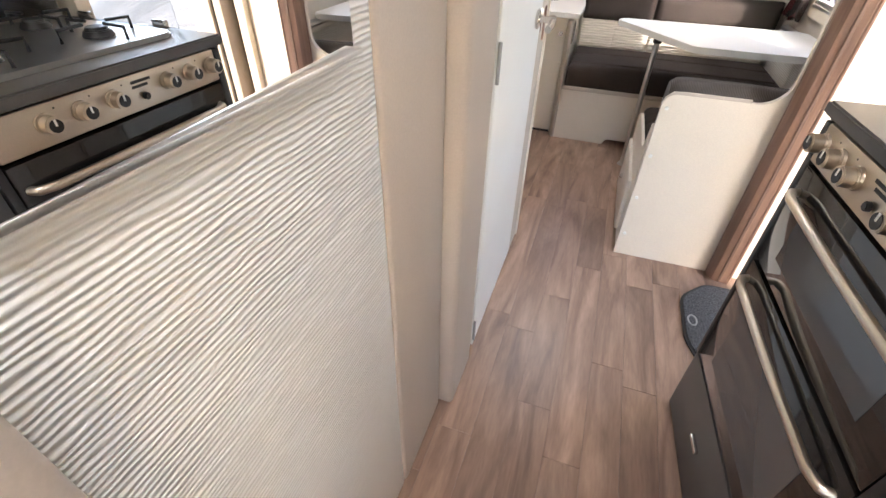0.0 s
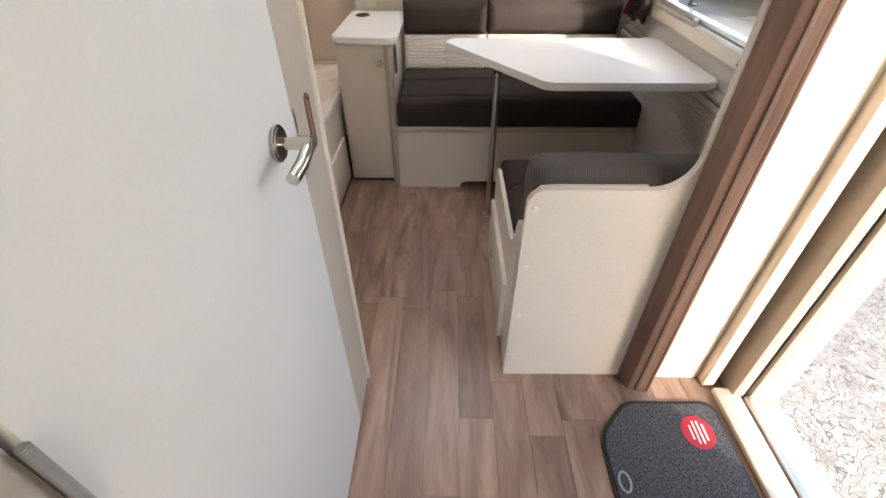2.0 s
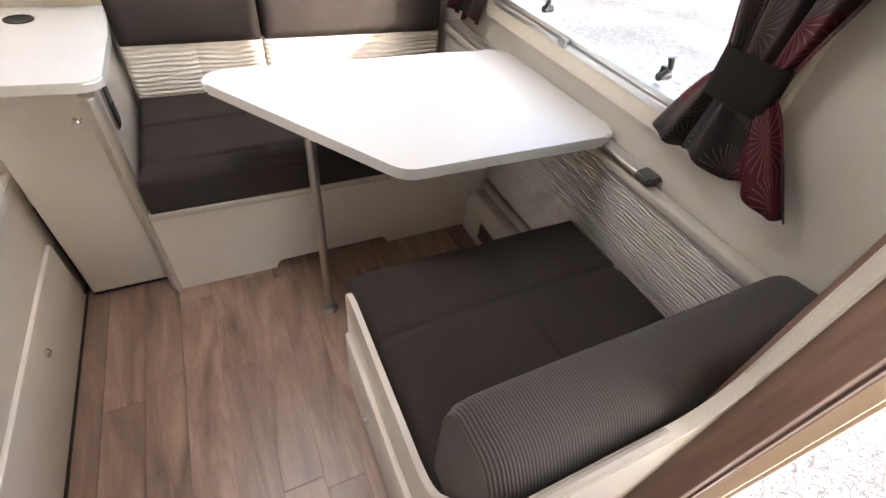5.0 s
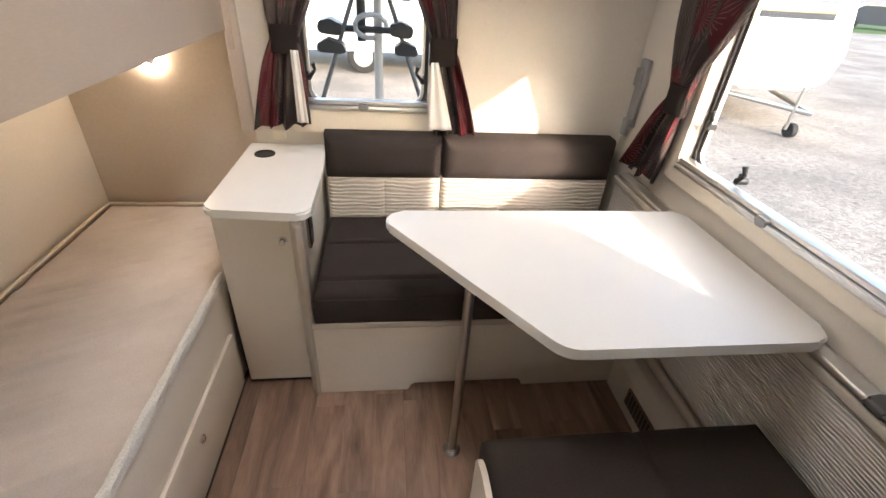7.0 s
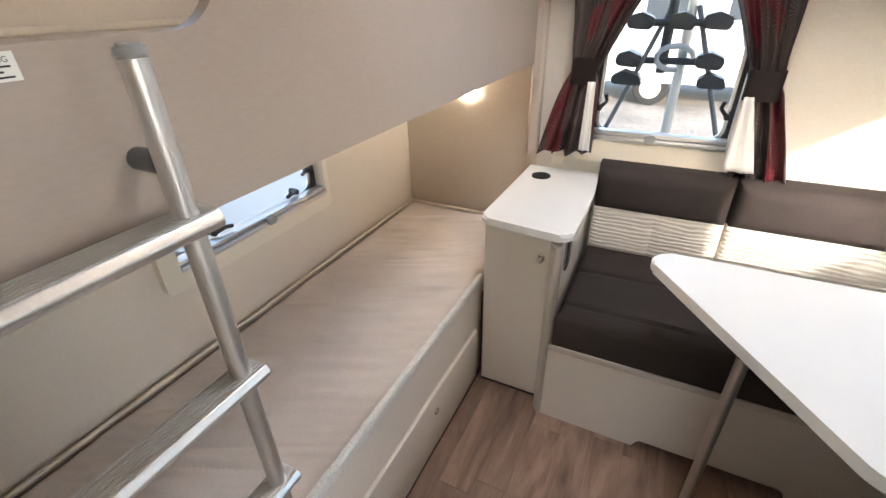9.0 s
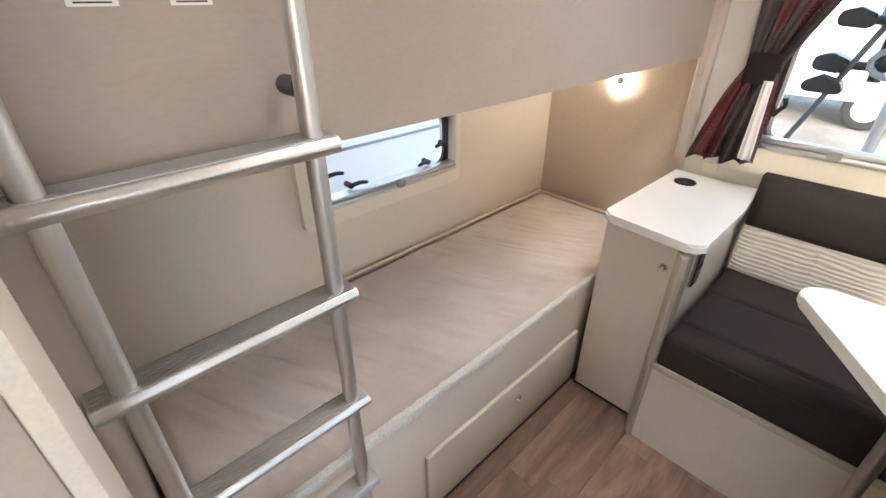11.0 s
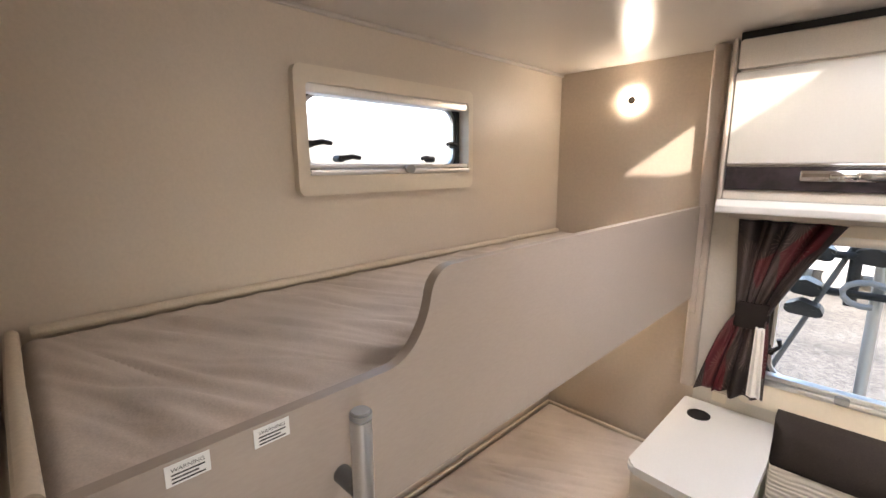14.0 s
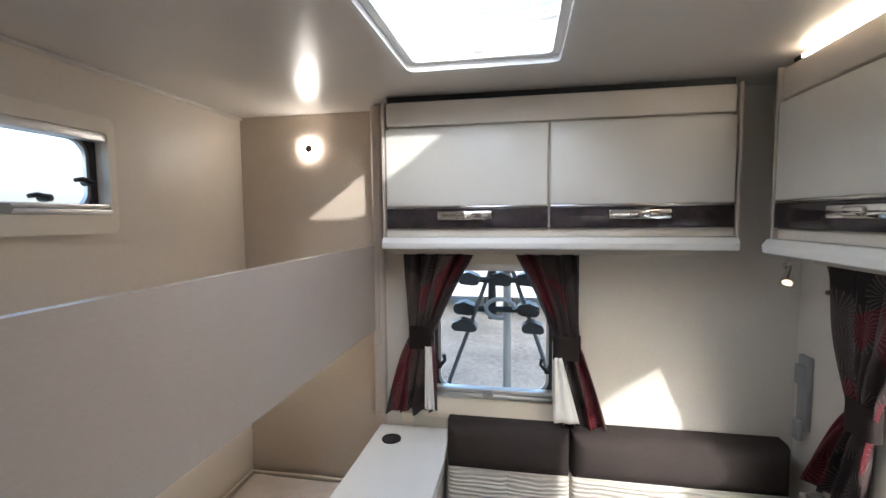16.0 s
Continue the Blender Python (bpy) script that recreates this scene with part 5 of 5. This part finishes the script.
def caravan(label, m, length=5.6, height=2.5, width=2.2):
    """A parked touring caravan, its nose at x = 0, its length along +x, standing on the ground."""
    cv = thing("parked_caravan", (0, 0, 0), label, "caravan", "parked caravans")
    z0 = 0.42
    prof = rounded([(0.55, z0), (length - 0.25, z0), (length, 0.75), (length - 0.1, height - 0.25), (length - 0.5, height), (0.75, height), (0.25, height - 0.55), (0.0, 1.1), (0.12, 0.65)], [0.1, 0.1, 0.2, 0.3, 0.3, 0.4, 0.6, 0.35, 0.2], 6)
    body = part("body", slab(prof, 'y', 0, width, 0.12), M_SHELL, cv)
    part("roof_band", box(0.75, length - 0.45, -0.006, width + 0.006, height - 0.30, height - 0.10, bev=0.02), M_SHELL_CREAM, body)
    for k in range(3):
        part("trim_line", box(0.5, length - 0.3, -0.008, width + 0.008, 1.0 + k * 0.42, 1.02 + k * 0.42, bev=0.004), M_GREY, body)
    for x0, x1 in ((0.95, 1.95), (2.6, 3.3), (3.9, 4.9)):
        for y in (-0.012, width - 0.003):
            part("side_window", slab(rect(x0, x1, 1.48, 2.0, 0.09), 'y', y, y + 0.015, 0.004), M_TINT, body)
    part("front_window", box(0.14, 0.20, 0.35, width - 0.35, 1.45, 1.85, bev=0.02), M_TINT, body)
    part("gas_locker", box(-0.14, 0.2, 0.45, width - 0.45, 0.55, 1.05, bev=0.08, seg=4), M_SHELL, body)
    for y in (0.12, width - 0.28):
        part("rear_lamp", box(length - 0.06, length + 0.01, y, y + 0.16, 0.95, 1.05, bev=0.01), M_RED, body)
        part("marker_lamp", box(0.05, 0.16, y, y + 0.08, 0.95, 1.0, bev=0.01), M_AMBER, body)
    for y in (0.02, width - 0.2):
        w = part("wheel", rod((length * 0.52, y, 0.32), (length * 0.52, y + 0.18, 0.32), 0.32, n=28, bev=0.03), M_TYRE, cv)
        part("rim", rod((length * 0.52, y - 0.012, 0.32), (length * 0.52, y + 0.192, 0.32), 0.19, n=20), M_ALU, w)
    af = part("a_frame", bent([(0.6, 0.5, 0.42), (-0.95, width / 2, 0.42), (0.6, width - 0.5, 0.42)], 0.04, 8), M_STEEL, cv)
    part("jockey_wheel", rod((-0.75, width / 2 - 0.05, 0.11), (-0.75, width / 2 + 0.05, 0.11), 0.11, n=18, bev=0.01), M_TYRE, af)
    part("jockey_post", rod((-0.75, width / 2 + 0.09, 0.12), (-0.75, width / 2 + 0.09, 0.75), 0.025), M_STEEL, af)
    cv.matrix_basis = m
    return cv


first = caravan("white parked caravan with a rounded nose in the yard", pose(7.4, 9.8, GROUND, 0, 0, 90))
copy_thing(first, pose(-2.4, 0.4, GROUND, 0, 0, 90))
copy_thing(first, pose(-3.3, 12.5, GROUND, 0, 0, 0))
copy_thing(first, pose(4.0, 15.0, GROUND, 0, 0, 20))
copy_thing(first, pose(13.0, 22.0, GROUND, 0, 0, 10))

# cycle stand seen through the end window
cs = thing("cycle_stand", (0.02, 5.35, GROUND), "steel cycle carrier with black clamps behind the end window", "cycle carrier")
part("post", rod((0.05, 5.35, GROUND), (0.05, 5.35, 1.75), 0.022), M_STEEL, cs)
part("dark_post", rod((-0.03, 5.32, 1.02), (-0.03, 5.32, 1.65), 0.022), M_BLACK, cs)
for x in (-0.25, 0.29):
    part("leg", rod((x, 5.22, 0.70), (0.02 + (x - 0.02) * 0.2, 5.33, 1.30), 0.011), M_GREY_DARK, cs)
    part("lower_leg", rod((x, 5.22, 0.70), (x * 1.7, 5.2, GROUND), 0.011), M_GREY_DARK, cs)
part("brace", rod((0.14, 5.30, 1.55), (0.30, 5.25, 1.12), 0.012), M_STEEL, cs)
for z, w, spots in ((1.235, 0.20, (-0.75, 0.1, 0.8)), (1.075, 0.22, (-0.8, 0.75)), (1.46, 0.26, (-0.7, 0.05))):
    part("cross_bar", rod((-w, 5.30, z), (w, 5.30, z), 0.016), M_BLACK, cs)
    for s in spots:
        part("clamp", slab(rounded([(w * s - 0.06, z - 0.02), (w * s + 0.05, z - 0.03), (w * s + 0.06, z + 0.02), (w * s, z + 0.045), (w * s - 0.055, z + 0.03)], 0.02), 'y', 5.25, 5.35, 0.012), M_BLACK, cs)
part("wheel_clip", bent([(0.02 + 0.075 * math.cos(a * 0.5), 5.2, 1.10 + 0.05 * math.sin(a * 0.5)) for a in range(11)], 0.012), M_GREY, cs)
for x, w in ((-0.16, 0.07), (0.19, 0.06)):
    part("foot_pad", slab(rounded([(x - w, 0.985), (x + w, 0.98), (x + w * 0.7, 1.025), (x - w * 0.3, 1.045), (x - w, 1.02)], 0.015), 'y', 5.16, 5.24, 0.012), M_BLACK, cs)
part("hanging_strap", slab(rounded([(-0.205, 1.40), (-0.165, 1.40), (-0.16, 1.335), (-0.21, 1.335)], 0.01), 'y', 5.28, 5.31, 0.006), M_BLACK, cs)

cn = thing("water_carrier", (7.2, 4.6, GROUND), "teal plastic water carrier standing in the yard", "water carrier")
part("drum", rod((7.2, 4.45, GROUND + 0.2), (7.2, 4.9, GROUND + 0.2), 0.2, n=24, bev=0.03), M_TEAL, cn)
part("handle", bent([(7.2, 4.45, GROUND + 0.2), (6.9, 4.4, GROUND + 0.75), (6.9, 4.95, GROUND + 0.75), (7.2, 4.9, GROUND + 0.2)], 0.015), M_STEEL, cn)


def car(label, m, mat):
    c = thing("parked_car", (0, 0, 0), label, "car", "parked cars")
    b = part("body", slab(rounded([(0.0, 0.3), (4.2, 0.3), (4.2, 0.85), (3.2, 0.95), (2.6, 1.42), (1.0, 1.42), (0.35, 0.95), (0.0, 0.85)], [0.1, 0.1, 0.15, 0.2, 0.2, 0.2, 0.2, 0.15]), 'y', 0, 1.7, 0.08), mat, c)
    part("side_glass", slab(rounded([(0.55, 0.97), (2.95, 0.97), (2.5, 1.34), (1.05, 1.34)], 0.06), 'y', -0.006, 0.004), M_TINT, b)
    for x in (0.8, 3.4):
        part("wheel", rod((x, 0.0, 0.31), (x, 0.2, 0.31), 0.31, n=20, bev=0.02), M_TYRE, c)
    c.matrix_basis = m


car("silver car parked beyond the verge", pose(24, 38, GROUND, 0, 0, -40), M_ALU)
car("dark car parked beyond the verge", pose(31, 34, GROUND, 0, 0, -40), M_TINT)

# ---- floor planks ----
random.seed(11)
PW, GAP = 0.104, 0.0005
lengths = (0.52, 0.64, 0.78, 0.9)
shared = {}
for ln in lengths:
    bm = box(-PW / 2 + GAP, PW / 2 - GAP, 0, ln - 2 * GAP, -0.0035, 0.0, bev=0.0004, seg=1)
    me = bpy.data.meshes.new("plank")
    bm.to_mesh(me)
    bm.free()
    me.materials.append(M_PLANK)
    shared[ln] = me
x = -0.48 + PW / 2
while x < 1.04:
    y = 0.5 - random.random() * 0.6
    while y < 4.06:
        ln = random.choice(lengths)
        if y + ln > 0.45:
            pl = new("plank", shared[ln])
            pl.location = (x, y, 0)
            pl.parent = floor
        y += ln
    x += PW
